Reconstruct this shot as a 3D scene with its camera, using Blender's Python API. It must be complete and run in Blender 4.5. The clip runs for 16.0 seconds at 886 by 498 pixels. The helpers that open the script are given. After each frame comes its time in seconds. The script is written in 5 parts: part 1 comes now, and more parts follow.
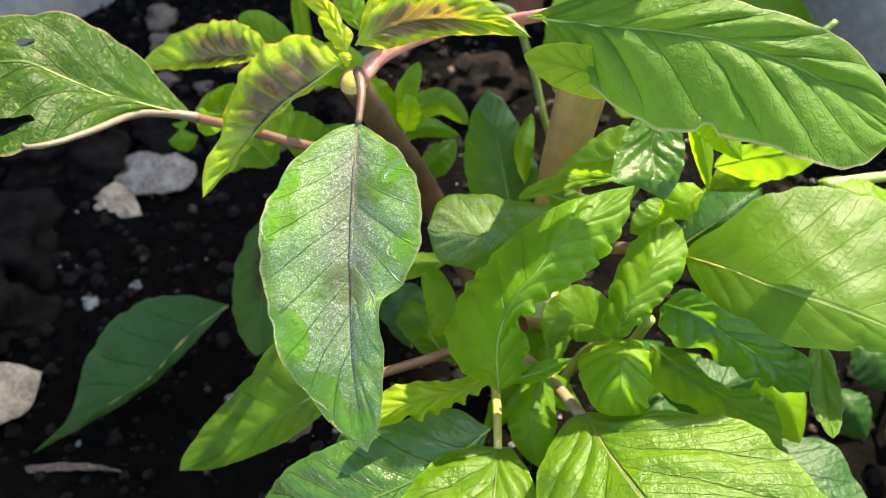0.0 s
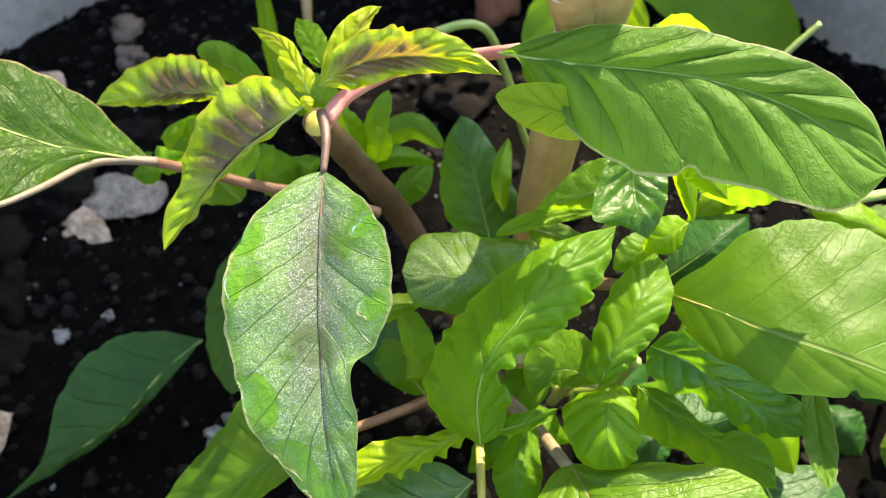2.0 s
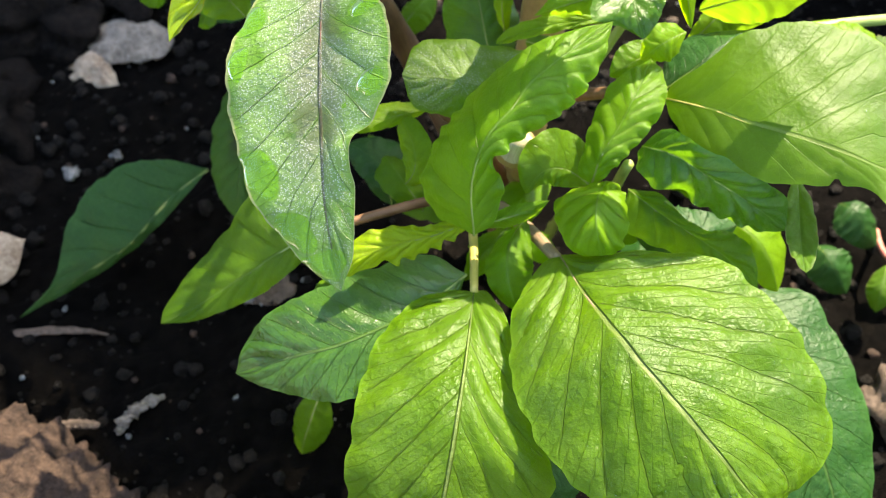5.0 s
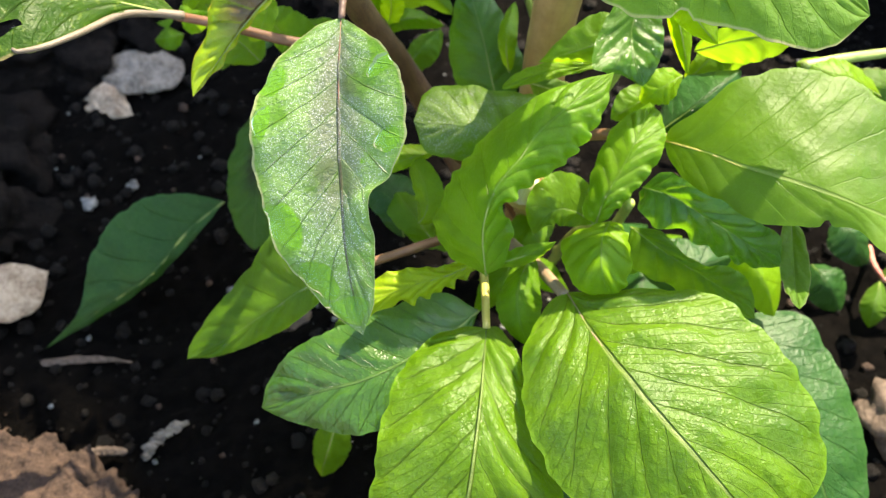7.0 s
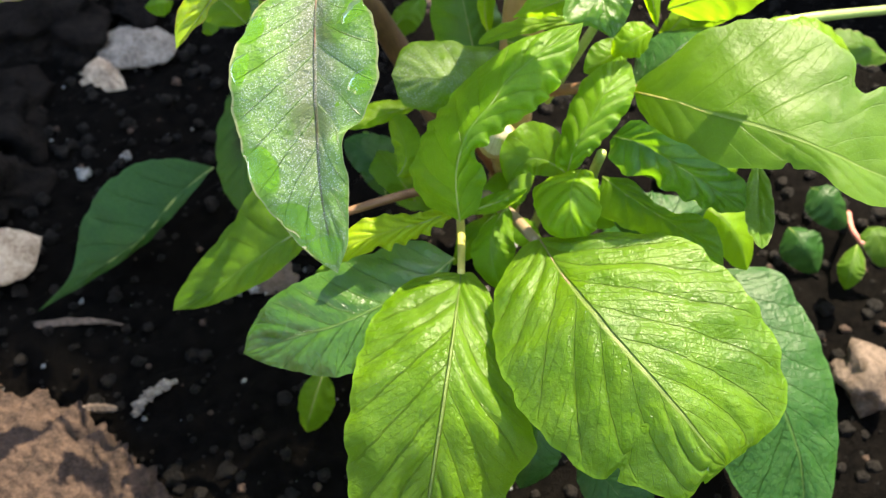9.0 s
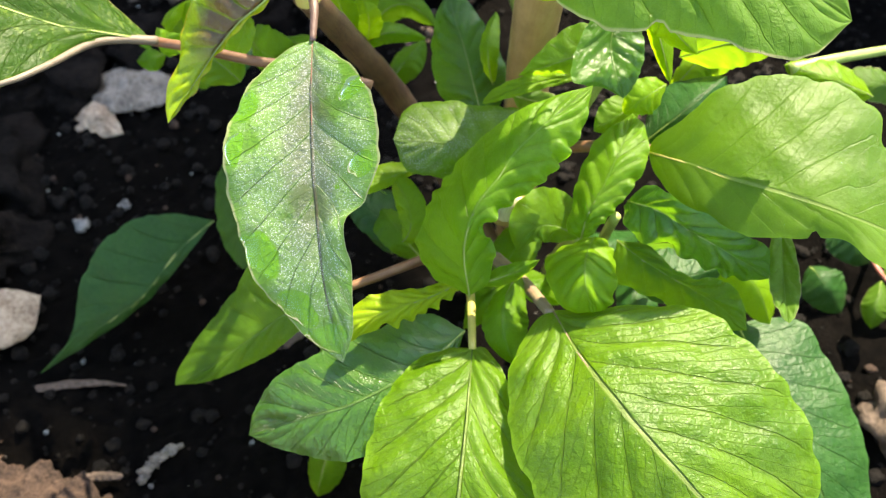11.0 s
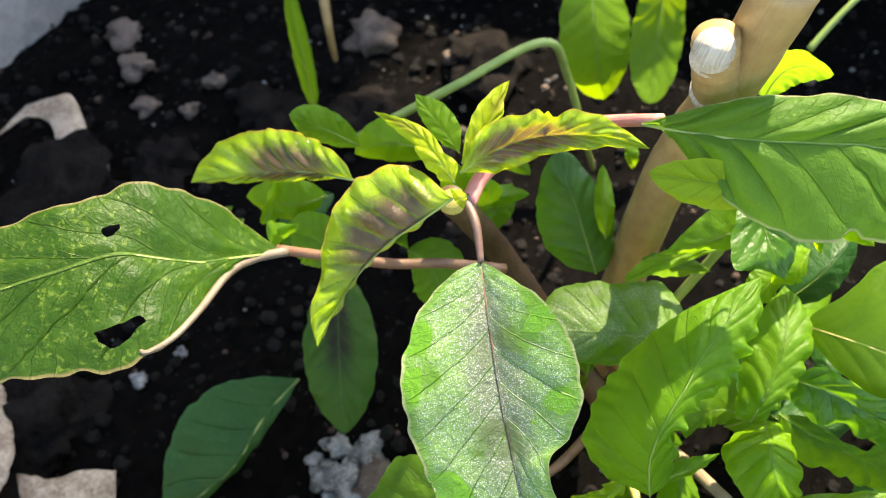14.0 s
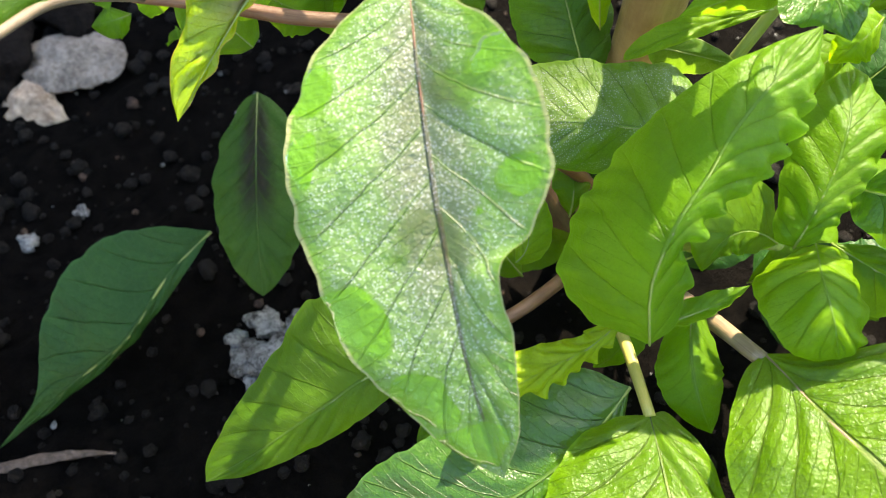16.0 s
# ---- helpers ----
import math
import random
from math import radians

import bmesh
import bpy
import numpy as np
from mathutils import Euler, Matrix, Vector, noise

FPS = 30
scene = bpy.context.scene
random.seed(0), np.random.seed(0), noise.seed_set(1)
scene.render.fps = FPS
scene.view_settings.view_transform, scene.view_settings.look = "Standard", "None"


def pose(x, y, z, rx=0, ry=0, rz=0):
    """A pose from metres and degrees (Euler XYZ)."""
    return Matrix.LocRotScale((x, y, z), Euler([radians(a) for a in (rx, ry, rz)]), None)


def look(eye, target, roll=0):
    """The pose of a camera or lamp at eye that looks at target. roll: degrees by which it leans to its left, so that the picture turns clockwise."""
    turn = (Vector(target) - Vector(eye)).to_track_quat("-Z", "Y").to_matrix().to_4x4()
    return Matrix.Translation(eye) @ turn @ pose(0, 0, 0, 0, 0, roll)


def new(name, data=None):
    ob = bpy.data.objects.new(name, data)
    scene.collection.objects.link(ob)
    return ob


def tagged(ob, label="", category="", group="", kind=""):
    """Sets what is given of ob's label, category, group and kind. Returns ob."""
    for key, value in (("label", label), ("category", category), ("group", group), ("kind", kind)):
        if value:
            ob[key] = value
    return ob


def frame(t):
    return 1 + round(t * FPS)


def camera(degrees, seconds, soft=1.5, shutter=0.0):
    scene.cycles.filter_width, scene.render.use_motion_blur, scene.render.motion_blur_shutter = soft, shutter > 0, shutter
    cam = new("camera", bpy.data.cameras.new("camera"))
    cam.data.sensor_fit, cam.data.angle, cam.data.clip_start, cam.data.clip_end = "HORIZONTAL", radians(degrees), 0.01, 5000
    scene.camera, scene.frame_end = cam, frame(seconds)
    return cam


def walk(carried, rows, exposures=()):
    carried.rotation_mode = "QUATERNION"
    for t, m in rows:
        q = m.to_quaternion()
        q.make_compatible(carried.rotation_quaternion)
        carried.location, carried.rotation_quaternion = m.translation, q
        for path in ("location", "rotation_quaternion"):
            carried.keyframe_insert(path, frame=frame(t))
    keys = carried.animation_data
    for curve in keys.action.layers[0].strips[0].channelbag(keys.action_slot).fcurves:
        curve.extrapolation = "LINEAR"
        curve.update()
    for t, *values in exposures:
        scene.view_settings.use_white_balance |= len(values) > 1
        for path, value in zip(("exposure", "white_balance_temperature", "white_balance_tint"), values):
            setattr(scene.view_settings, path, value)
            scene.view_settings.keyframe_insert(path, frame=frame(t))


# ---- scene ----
cam = camera(54.57, 16.0, soft=1.0)
# seconds, place in metres, turn in degrees
ROWS = [
    (0.0, 0.00198, -0.00043, 0.32889, 42.218, 0.208, 0.407),
    (0.5, 0.00408, 0.00653, 0.31910, 42.252, -0.029, 0.351),
    (1.0, 0.00480, 0.01194, 0.31900, 41.772, -0.058, 0.098),
    (1.5, 0.00682, 0.02847, 0.33837, 41.520, 0.487, -0.965),
    (2.0, 0.00615, 0.02155, 0.33294, 40.776, 0.891, -1.510),
    (2.5, 0.00764, 0.01492, 0.31481, 38.739, 0.902, -1.410),
    (3.0, 0.00884, 0.00865, 0.31352, 37.214, 0.604, -1.278),
    (3.5, 0.01158, 0.00480, 0.31188, 36.196, 0.498, -1.045),
    (4.0, 0.01438, -0.00395, 0.31404, 35.544, 0.333, -0.599),
    (4.2, 0.01315, -0.01253, 0.31461, 35.615, 0.462, -0.127),
    (6.3, 0.00677, -0.00541, 0.33221, 34.973, 0.491, -0.442),
    (6.5, 0.00752, -0.00611, 0.33553, 35.162, 0.608, -0.593),
    (7.0, 0.00469, -0.00699, 0.33616, 34.973, 1.067, -1.048),
    (7.5, -0.00452, -0.01450, 0.33387, 34.974, 0.973, -0.920),
    (8.0, -0.00046, -0.01748, 0.33432, 34.560, 1.200, -1.107),
    (8.5, 0.00745, -0.02353, 0.33593, 34.663, 1.390, -1.078),
    (8.7, 0.01225, -0.02648, 0.33214, 35.164, 1.286, -0.798),
    (10.8, 0.01513, -0.00027, 0.33553, 34.757, 2.663, -1.960),
    (11.0, 0.01410, 0.00149, 0.33675, 34.594, 2.794, -2.004),
    (11.5, 0.00833, 0.00916, 0.34152, 34.598, 2.719, -2.503),
    (12.0, -0.00496, 0.01601, 0.34283, 34.406, 2.569, -3.218),
    (12.5, -0.01986, 0.01953, 0.34785, 34.387, 2.074, -3.875),
    (13.0, -0.01677, 0.03539, 0.35854, 34.685, 2.276, -5.774),
    (13.5, -0.02512, 0.05539, 0.36361, 34.380, 2.679, -7.749),
    (14.0, -0.04570, 0.06270, 0.36617, 34.036, 2.029, -8.893),
    (14.5, -0.06726, 0.05006, 0.36715, 34.031, 1.465, -9.205),
    (15.0, -0.04973, 0.04047, 0.34800, 33.672, 1.645, -8.705),
    (15.5, -0.02985, 0.04075, 0.29724, 32.545, 1.411, -7.936),
    (16.0, -0.03117, 0.06685, 0.28209, 30.654, 1.420, -8.025),
]
cam.data.dof.use_dof, cam.data.dof.focus_distance, cam.data.dof.aperture_fstop = True, 0.198, 22.0
walk(cam, [(t, pose(x, y, z, rx, ry, rz)) for t, x, y, z, rx, ry, rz in ROWS], exposures=[(0.0, 2.30, 7500, 10), (4.0, 2.34, 7500, 10), (12.5, 2.42, 7500, 10), (13.6, 2.34, 7500, 10), (14.1, 2.36, 7500, 10), (15.0, 2.56, 7500, 10), (16.0, 2.50, 7500, 10)])

# ---- light ----
TO_SUN = Vector((0.5, 0.68, 1.0)).normalized()
world = bpy.data.worlds.new("sky")
scene.world = world
world.use_nodes = True
sky = world.node_tree.nodes.new("ShaderNodeTexSky")
sky.sky_type, sky.sun_disc = "NISHITA", False
sky.sun_elevation = math.asin(TO_SUN.z)
sky.sun_rotation = math.atan2(TO_SUN.x, TO_SUN.y)
world.node_tree.links.new(sky.outputs[0], world.node_tree.nodes["Background"].inputs[0])
world.node_tree.nodes["Background"].inputs[1].default_value = 0.15
sun = new("sun", bpy.data.lights.new("sun", "SUN"))
sun.data.energy, sun.data.angle, sun.data.color = 3.8, radians(0.5), (1.0, 0.91, 0.75)
sun.matrix_world = look(TO_SUN * 3, (0, 0, 0))


# ---- materials ----
class Graph:
    """A material's nodes, wired by short calls."""

    def __init__(self, name):
        self.mat = bpy.data.materials.new(name)
        self.mat.use_nodes = True
        self.tree = self.mat.node_tree
        self.tree.nodes.clear()

    def node(self, kind, *ins, **props):
        n = self.tree.nodes.new("ShaderNode" + kind)
        for k, v in props.items():
            if k == "op":
                n.operation = v
            elif k == "blend":
                n.blend_type = v
            elif k == "uv":
                n.uv_map = v
        for i, v in enumerate(ins):
            self.feed(n.inputs[i], v)
        return n

    def feed(self, socket, v):
        if v is None:
            return
        if isinstance(v, bpy.types.NodeSocket):
            self.tree.links.new(v, socket)
        elif isinstance(v, tuple) and len(v) == 3 and socket.type == "RGBA":
            socket.default_value = (*v, 1)
        else:
            socket.default_value = v

    def math(self, op, a, b=None, c=None):
        return self.node("Math", a, b, c, op=op).outputs[0]

    def mix(self, fac, a, b):
        n = self.tree.nodes.new("ShaderNodeMix")
        n.data_type = "RGBA"
        self.feed(n.inputs[0], fac)
        self.feed(n.inputs[6], a)
        self.feed(n.inputs[7], b)
        return n.outputs[2]

    def ramp(self, v, lo, hi, smooth=True):
        n = self.tree.nodes.new("ShaderNodeMapRange")
        n.interpolation_type = "SMOOTHSTEP" if smooth else "LINEAR"
        self.feed(n.inputs[0], v)
        n.inputs[1].default_value, n.inputs[2].default_value = lo, hi
        return n.outputs[0]

    def noise(self, scale, detail=3.0, rough=0.55, where=None):
        n = self.tree.nodes.new("ShaderNodeTexNoise")
        self.feed(n.inputs["Vector"], where or self.here())
        n.inputs["Scale"].default_value, n.inputs["Detail"].default_value = scale, detail
        n.inputs["Roughness"].default_value = rough
        return n.outputs[0]

    def here(self):
        return self.tree.nodes.new("ShaderNodeTexCoord").outputs["Object"]

    def bump(self, height, distance, strength=1.0):
        n = self.tree.nodes.new("ShaderNodeBump")
        n.inputs["Strength"].default_value, n.inputs["Distance"].default_value = strength, distance
        self.feed(n.inputs["Height"], height)
        return n.outputs["Normal"]

    def surface(self, color, rough, normal=None, spec=0.5, **more):
        n = self.tree.nodes.new("ShaderNodeBsdfPrincipled")
        self.feed(n.inputs["Base Color"], color)
        self.feed(n.inputs["Roughness"], rough)
        self.feed(n.inputs["Normal"], normal)
        n.inputs["Specular IOR Level"].default_value = spec
        for k, v in more.items():
            self.feed(n.inputs[k.replace("_", " ")], v)
        return n.outputs[0]

    def done(self, shader):
        out = self.tree.nodes.new("ShaderNodeOutputMaterial")
        self.tree.links.new(shader, out.inputs[0])
        return self.mat


def leaf_material(name, dark, light, through_color, clear=0.52, rough=0.40, spec=0.26, vein=(0.2, 0.33, 0.09), vein_fac=0.55,
                  blotch=None, blotch_fac=0.0, blotch_span=(0.15, 0.75, 0.6), frost=0.0, spots=0.0, rim=None, net=0.06, relief=0.85, crease=0.45, glow=None, pale=0.0, film=False):
    g = Graph(name)
    uv = g.node("SeparateXYZ", g.node("UVMap", uv="along").outputs[0])
    u, v = uv.outputs[0], g.math("ABSOLUTE", g.math("MULTIPLY_ADD", uv.outputs[1], 2.0, -1.0))
    broad, fine = g.noise(45, 3), g.noise(420, 4, 0.65)
    vn = g.node("SeparateXYZ", g.node("UVMap", uv="veins").outputs[0]).outputs[0]
    vn = g.math("MULTIPLY_ADD", g.noise(160, 2), 0.16, vn)
    near_vein = g.math("ABSOLUTE", g.math("SUBTRACT", g.math("FRACT", g.math("SUBTRACT", vn, 0.08)), 0.5))  # 0.5 on a vein
    side = g.math("MULTIPLY", g.ramp(near_vein, 0.468, 0.497), g.ramp(v, 1.0, 0.75))
    branch = g.ramp(g.math("ABSOLUTE", g.math("SUBTRACT", g.math("FRACT", g.math("MULTIPLY_ADD", v, 2.2, g.math("MULTIPLY_ADD", vn, 3.0, g.math("MULTIPLY", u, 6.0)))), 0.5)), 0.46, 0.5)
    mid = g.ramp(v, 0.028, 0.010)
    pick = g.tree.nodes.new("ShaderNodeObjectInfo").outputs["Random"]
    cells = g.tree.nodes.new("ShaderNodeTexVoronoi")
    cells.feature = "DISTANCE_TO_EDGE"
    cells.inputs["Scale"].default_value = 300
    bend = g.node("VectorMath", g.here(), g.node("VectorMath", g.node("CombineXYZ", broad, fine, g.noise(300, 2)).outputs[0], (0.006, 0.003, 0.004), op="MULTIPLY").outputs[0], op="ADD").outputs[0]
    g.feed(cells.inputs["Vector"], bend)
    web = g.ramp(cells.outputs["Distance"], 0.10, 0.0)
    puff = g.ramp(cells.outputs["Distance"], 0.0, 0.42)
    col = g.mix(g.ramp(g.math("MULTIPLY_ADD", fine, 0.45, g.math("MULTIPLY", broad, 0.7)), 0.38, 0.75), dark, light)
    col = g.mix(g.math("MULTIPLY", pick, 0.25), col, light)
    if blotch:
        lo, hi, wide = blotch_span
        edge = g.math("MULTIPLY_ADD", broad, 0.16, u)
        m = g.math("MULTIPLY", g.ramp(edge, lo, lo + 0.2), g.ramp(edge, hi + 0.16, hi - 0.1))
        m = g.math("MULTIPLY", m, g.ramp(g.math("MULTIPLY_ADD", fine, 0.45, v), wide + 0.35, wide - 0.05))
        m = g.math("MULTIPLY", m, g.math("MULTIPLY_ADD", g.ramp(near_vein, 0.38, 0.49), -0.6, 1.0))
        col = g.mix(g.math("MULTIPLY", m, blotch_fac), col, blotch)
    if spots:
        col = g.mix(g.math("MULTIPLY", g.math("MULTIPLY", g.ramp(g.noise(620, 2), 0.56, 0.66), g.ramp(broad, 0.42, 0.56)), spots), col, (0.30, 0.42, 0.06))
    lines = g.math("MAXIMUM", g.math("MULTIPLY", g.math("MAXIMUM", side, g.math("MULTIPLY", branch, 0.3)), 0.7), mid)
    col = g.mix(g.math("MULTIPLY", web, net), col, vein)
    col = g.mix(g.math("MULTIPLY", lines, crease), col, tuple(0.55 * k for k in dark))
    if pale:
        col = g.mix(g.math("MULTIPLY", lines, pale), col, vein)
    col = g.mix(g.math("MULTIPLY", mid, vein_fac), col, vein)
    col = g.mix(g.math("MULTIPLY", g.ramp(g.noise(1900, 2, 0.7), 0.48, 0.66), 0.30), col, tuple(0.5 * k for k in dark))
    col = g.mix(g.math("MULTIPLY", g.ramp(v, 0.955, 0.985), 0.8 if rim else 0.28), col, rim or tuple(min(1.7 * k + 0.02, 0.6) for k in light))
    gloss = g.math("MULTIPLY_ADD", g.noise(90, 3), 0.22, rough - 0.11)
    if film:
        pool = g.ramp(g.node("SeparateXYZ", g.node("UVMap", uv="wet").outputs[0]).outputs[0], 0.46, 0.54)
        gloss = g.math("MULTIPLY_ADD", pool, -0.24, gloss)
    if frost:
        wet = g.node("SeparateXYZ", g.node("UVMap", uv="wet").outputs[0]).outputs[0]
        patch = g.math("MULTIPLY", g.ramp(g.noise(60, 4, 0.6), 0.38, 0.52), g.math("MULTIPLY", g.ramp(v, 1.0, 0.78), g.ramp(wet, 0.52, 0.42)))
        beads = g.tree.nodes.new("ShaderNodeTexVoronoi")
        beads.inputs["Scale"].default_value = 2300
        g.feed(beads.inputs["Vector"], g.here())
        speck = g.math("MULTIPLY", g.ramp(beads.outputs["Distance"], 0.42, 0.28), g.ramp(g.node("SeparateXYZ", beads.outputs["Color"]).outputs[0], 0.30, 0.38))
        haze = g.math("MULTIPLY", patch, g.math("MULTIPLY_ADD", g.noise(2600, 2, 0.7), 0.9, -0.05))
        col = g.mix(g.math("MULTIPLY", haze, frost * 0.7), col, (0.42, 0.44, 0.38))
        col = g.mix(g.math("MULTIPLY", g.math("MULTIPLY", patch, speck), frost), col, (0.72, 0.75, 0.70))
        col = g.mix(g.math("MULTIPLY", g.ramp(wet, 0.47, 0.51), 0.92), col, (0.098, 0.250, 0.005))
    height = g.math("ADD", g.math("MULTIPLY", fine, 0.62), g.math("MULTIPLY", g.noise(1500, 2), 0.42))
    height = g.math("MULTIPLY_ADD", puff, 0.26, height)
    height = g.math("SUBTRACT", height, g.math("MULTIPLY", lines, 1.6))
    normal = g.bump(height, 0.0006, relief)
    top = g.surface(col, gloss, normal, spec)
    through_color = g.mix(m, through_color, glow) if glow else through_color
    under = g.node("BsdfTranslucent", g.mix(g.math("MULTIPLY", lines, 0.5), g.mix(0.72, col, through_color), through_color)).outputs[0]
    return g.done(g.node("MixShader", clear, top, under).outputs[0])


GREEN, LIGHT = (0.056, 0.150, 0.006), (0.122, 0.262, 0.010)
green_leaf = leaf_material("leaf_green", GREEN, LIGHT, (0.36, 0.64, 0.02))
broad_leaf = leaf_material("leaf_broad", (0.058, 0.155, 0.003), (0.114, 0.240, 0.006), (0.33, 0.54, 0.01), vein=(0.30, 0.36, 0.12), vein_fac=0.5, rough=0.32, spec=0.32, relief=1.0, frost=0.05, crease=0.10, pale=0.22)
smooth_leaf = leaf_material("leaf_smooth", (0.050, 0.134, 0.004), (0.090, 0.196, 0.007), (0.33, 0.54, 0.01), vein=(0.30, 0.36, 0.12), vein_fac=0.45, rough=0.46, relief=0.35, crease=0.3)
bright_leaf = leaf_material("leaf_bright", (0.10, 0.235, 0.005), (0.185, 0.35, 0.008), (0.40, 0.62, 0.01), clear=0.5)
glossy_leaf = leaf_material("leaf_glossy", (0.026, 0.100, 0.007), (0.060, 0.175, 0.010), (0.18, 0.4, 0.01), rough=0.30, spec=0.5, clear=0.42)
wet_leaf = leaf_material("leaf_wet", (0.026, 0.100, 0.007), (0.060, 0.175, 0.010), (0.18, 0.4, 0.01), rough=0.32, spec=0.8, clear=0.42, film=True)
# Dull leaves; the dark tone also holds the shade of leaves deep down.
dull_shade_leaf = leaf_material("leaf_dull_shade", (0.012, 0.060, 0.012), (0.026, 0.096, 0.016), (0.1, 0.25, 0.01), rough=0.38, clear=0.3, vein_fac=0.2, crease=0.25)
pale_leaf = leaf_material("leaf_pale", (0.054, 0.140, 0.012), (0.100, 0.215, 0.018), (0.24, 0.44, 0.02), vein=(0.3, 0.44, 0.15), rough=0.5, rim=(0.42, 0.36, 0.20))
worn_leaf = leaf_material("leaf_worn", (0.015, 0.052, 0.004), (0.034, 0.090, 0.006), (0.16, 0.36, 0.01), spots=0.35, vein=(0.22, 0.34, 0.07), rim=(0.26, 0.20, 0.09))
young_leaf = leaf_material("leaf_young", (0.18, 0.31, 0.005), (0.31, 0.46, 0.010), (0.50, 0.60, 0.02), clear=0.42, rough=0.27, spec=0.55, vein=(0.38, 0.42, 0.08), vein_fac=0.35, blotch=(0.075, 0.034, 0.030), blotch_fac=0.97, blotch_span=(0.12, 0.68, 0.68), rim=(0.50, 0.28, 0.03), relief=0.8, crease=0.35, glow=(0.36, 0.24, 0.04))
young_plain = leaf_material("leaf_frilled", (0.18, 0.30, 0.005), (0.28, 0.43, 0.010), (0.5, 0.64, 0.015), clear=0.5)
tip_leaf = leaf_material("leaf_tip", (0.24, 0.35, 0.008), (0.38, 0.48, 0.015), (0.5, 0.62, 0.02), clear=0.5, vein=(0.4, 0.46, 0.08), blotch=(0.16, 0.08, 0.03), blotch_fac=0.6, blotch_span=(0.55, 0.9, 0.5))
dewy_leaf = leaf_material("leaf_dewy", (0.052, 0.150, 0.008), (0.100, 0.230, 0.012), (0.26, 0.50, 0.01), clear=0.25, rough=0.46, spec=0.45, vein=(0.060, 0.040, 0.022), vein_fac=0.9, crease=0.75, blotch=(0.070, 0.058, 0.046), blotch_fac=0.72, blotch_span=(0.02, 0.72, 0.42), frost=0.5, rim=(0.27, 0.27, 0.13))
dewy_small = leaf_material("leaf_dewy_small", GREEN, LIGHT, (0.2, 0.42, 0.01), frost=0.5)
purple_leaf = leaf_material("leaf_purple", (0.045, 0.135, 0.020), (0.075, 0.18, 0.025), (0.12, 0.3, 0.02), blotch=(0.03, 0.012, 0.018), blotch_fac=0.95, blotch_span=(0.0, 0.62, 0.42))


def water_material():
    g = Graph("water")
    clear = g.node("BsdfTransparent", (0.97, 1.0, 0.95)).outputs[0]
    gloss = g.node("BsdfGlossy", (1, 1, 1), 0.05).outputs[0]
    return g.done(g.node("MixShader", g.math("MULTIPLY", g.node("Fresnel", 1.33).outputs[0], 0.5), clear, gloss).outputs[0])


water_mat = water_material()


def skin(name, dark, light, rough=0.5, streak=900, fleck=0.6):
    """Stalk skin with fine streaks along it."""
    g = Graph(name)
    uv = g.node("SeparateXYZ", g.node("UVMap", uv="along").outputs[0])
    v3 = g.node("CombineXYZ", g.math("MULTIPLY", uv.outputs[0], 3.0), g.math("MULTIPLY", uv.outputs[1], 22.0), 0.0).outputs[0]
    streaks, blots = g.noise(1.0, 3, 0.6, v3), g.noise(140, 3)
    col = g.mix(g.ramp(g.math("ADD", g.math("MULTIPLY", streaks, fleck), g.math("MULTIPLY", blots, 1.1 - fleck)), 0.35, 0.75), dark, light)
    return g.done(g.surface(col, rough, g.bump(g.math("ADD", streaks, g.noise(streak, 2)), 0.0003, 0.4)))


tan_skin = skin("stalk_tan", (0.27, 0.165, 0.06), (0.38, 0.25, 0.10), rough=0.36, fleck=0.35)
brown_skin = skin("stalk_brown", (0.115, 0.045, 0.024), (0.20, 0.105, 0.050))
pink_skin = skin("stalk_pink", (0.45, 0.10, 0.10), (0.58, 0.30, 0.22), rough=0.4)
yellow_skin = skin("stalk_yellow", (0.34, 0.34, 0.05), (0.50, 0.40, 0.12), rough=0.42)
rib_skin = skin("stalk_rib", (0.16, 0.10, 0.07), (0.30, 0.22, 0.13), rough=0.45)
bark_skin = skin("stalk_bark", (0.06, 0.030, 0.016), (0.13, 0.075, 0.035))
wine_skin = skin("stalk_wine", (0.060, 0.030, 0.022), (0.115, 0.066, 0.044), rough=0.45)
rib_dark = skin("stalk_dark", (0.05, 0.09, 0.015), (0.09, 0.14, 0.03), rough=0.5)
bare_rib = skin("stalk_bare", (0.090, 0.066, 0.042), (0.165, 0.128, 0.086), rough=0.5)
green_skin = skin("stalk_green", (0.16, 0.25, 0.05), (0.30, 0.36, 0.09), rough=0.42)
wood_cut = skin("cut_wood", (0.34, 0.27, 0.18), (0.60, 0.54, 0.43), rough=0.85)


def earth_material(name, dark, light, scale, rough=0.85, deep=0.004, spec=0.3):
    g = Graph(name)
    a, b = g.noise(scale, 5, 0.65), g.noise(scale * 7, 4, 0.7)
    col = g.mix(g.ramp(g.math("MULTIPLY_ADD", b, 0.5, g.math("MULTIPLY", a, 0.6)), 0.42, 0.68), dark, light)
    return g.done(g.surface(col, rough, g.bump(g.math("ADD", a, b), deep, 0.8), spec))


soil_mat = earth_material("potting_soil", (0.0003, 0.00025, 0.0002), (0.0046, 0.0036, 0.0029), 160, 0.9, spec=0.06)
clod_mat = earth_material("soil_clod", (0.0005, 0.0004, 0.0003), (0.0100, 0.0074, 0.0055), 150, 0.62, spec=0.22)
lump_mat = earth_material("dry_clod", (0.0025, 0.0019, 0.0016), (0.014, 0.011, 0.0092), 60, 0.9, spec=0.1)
perlite_mat = earth_material("perlite", (0.03, 0.028, 0.026), (0.30, 0.30, 0.29), 170, 0.9, 0.001)
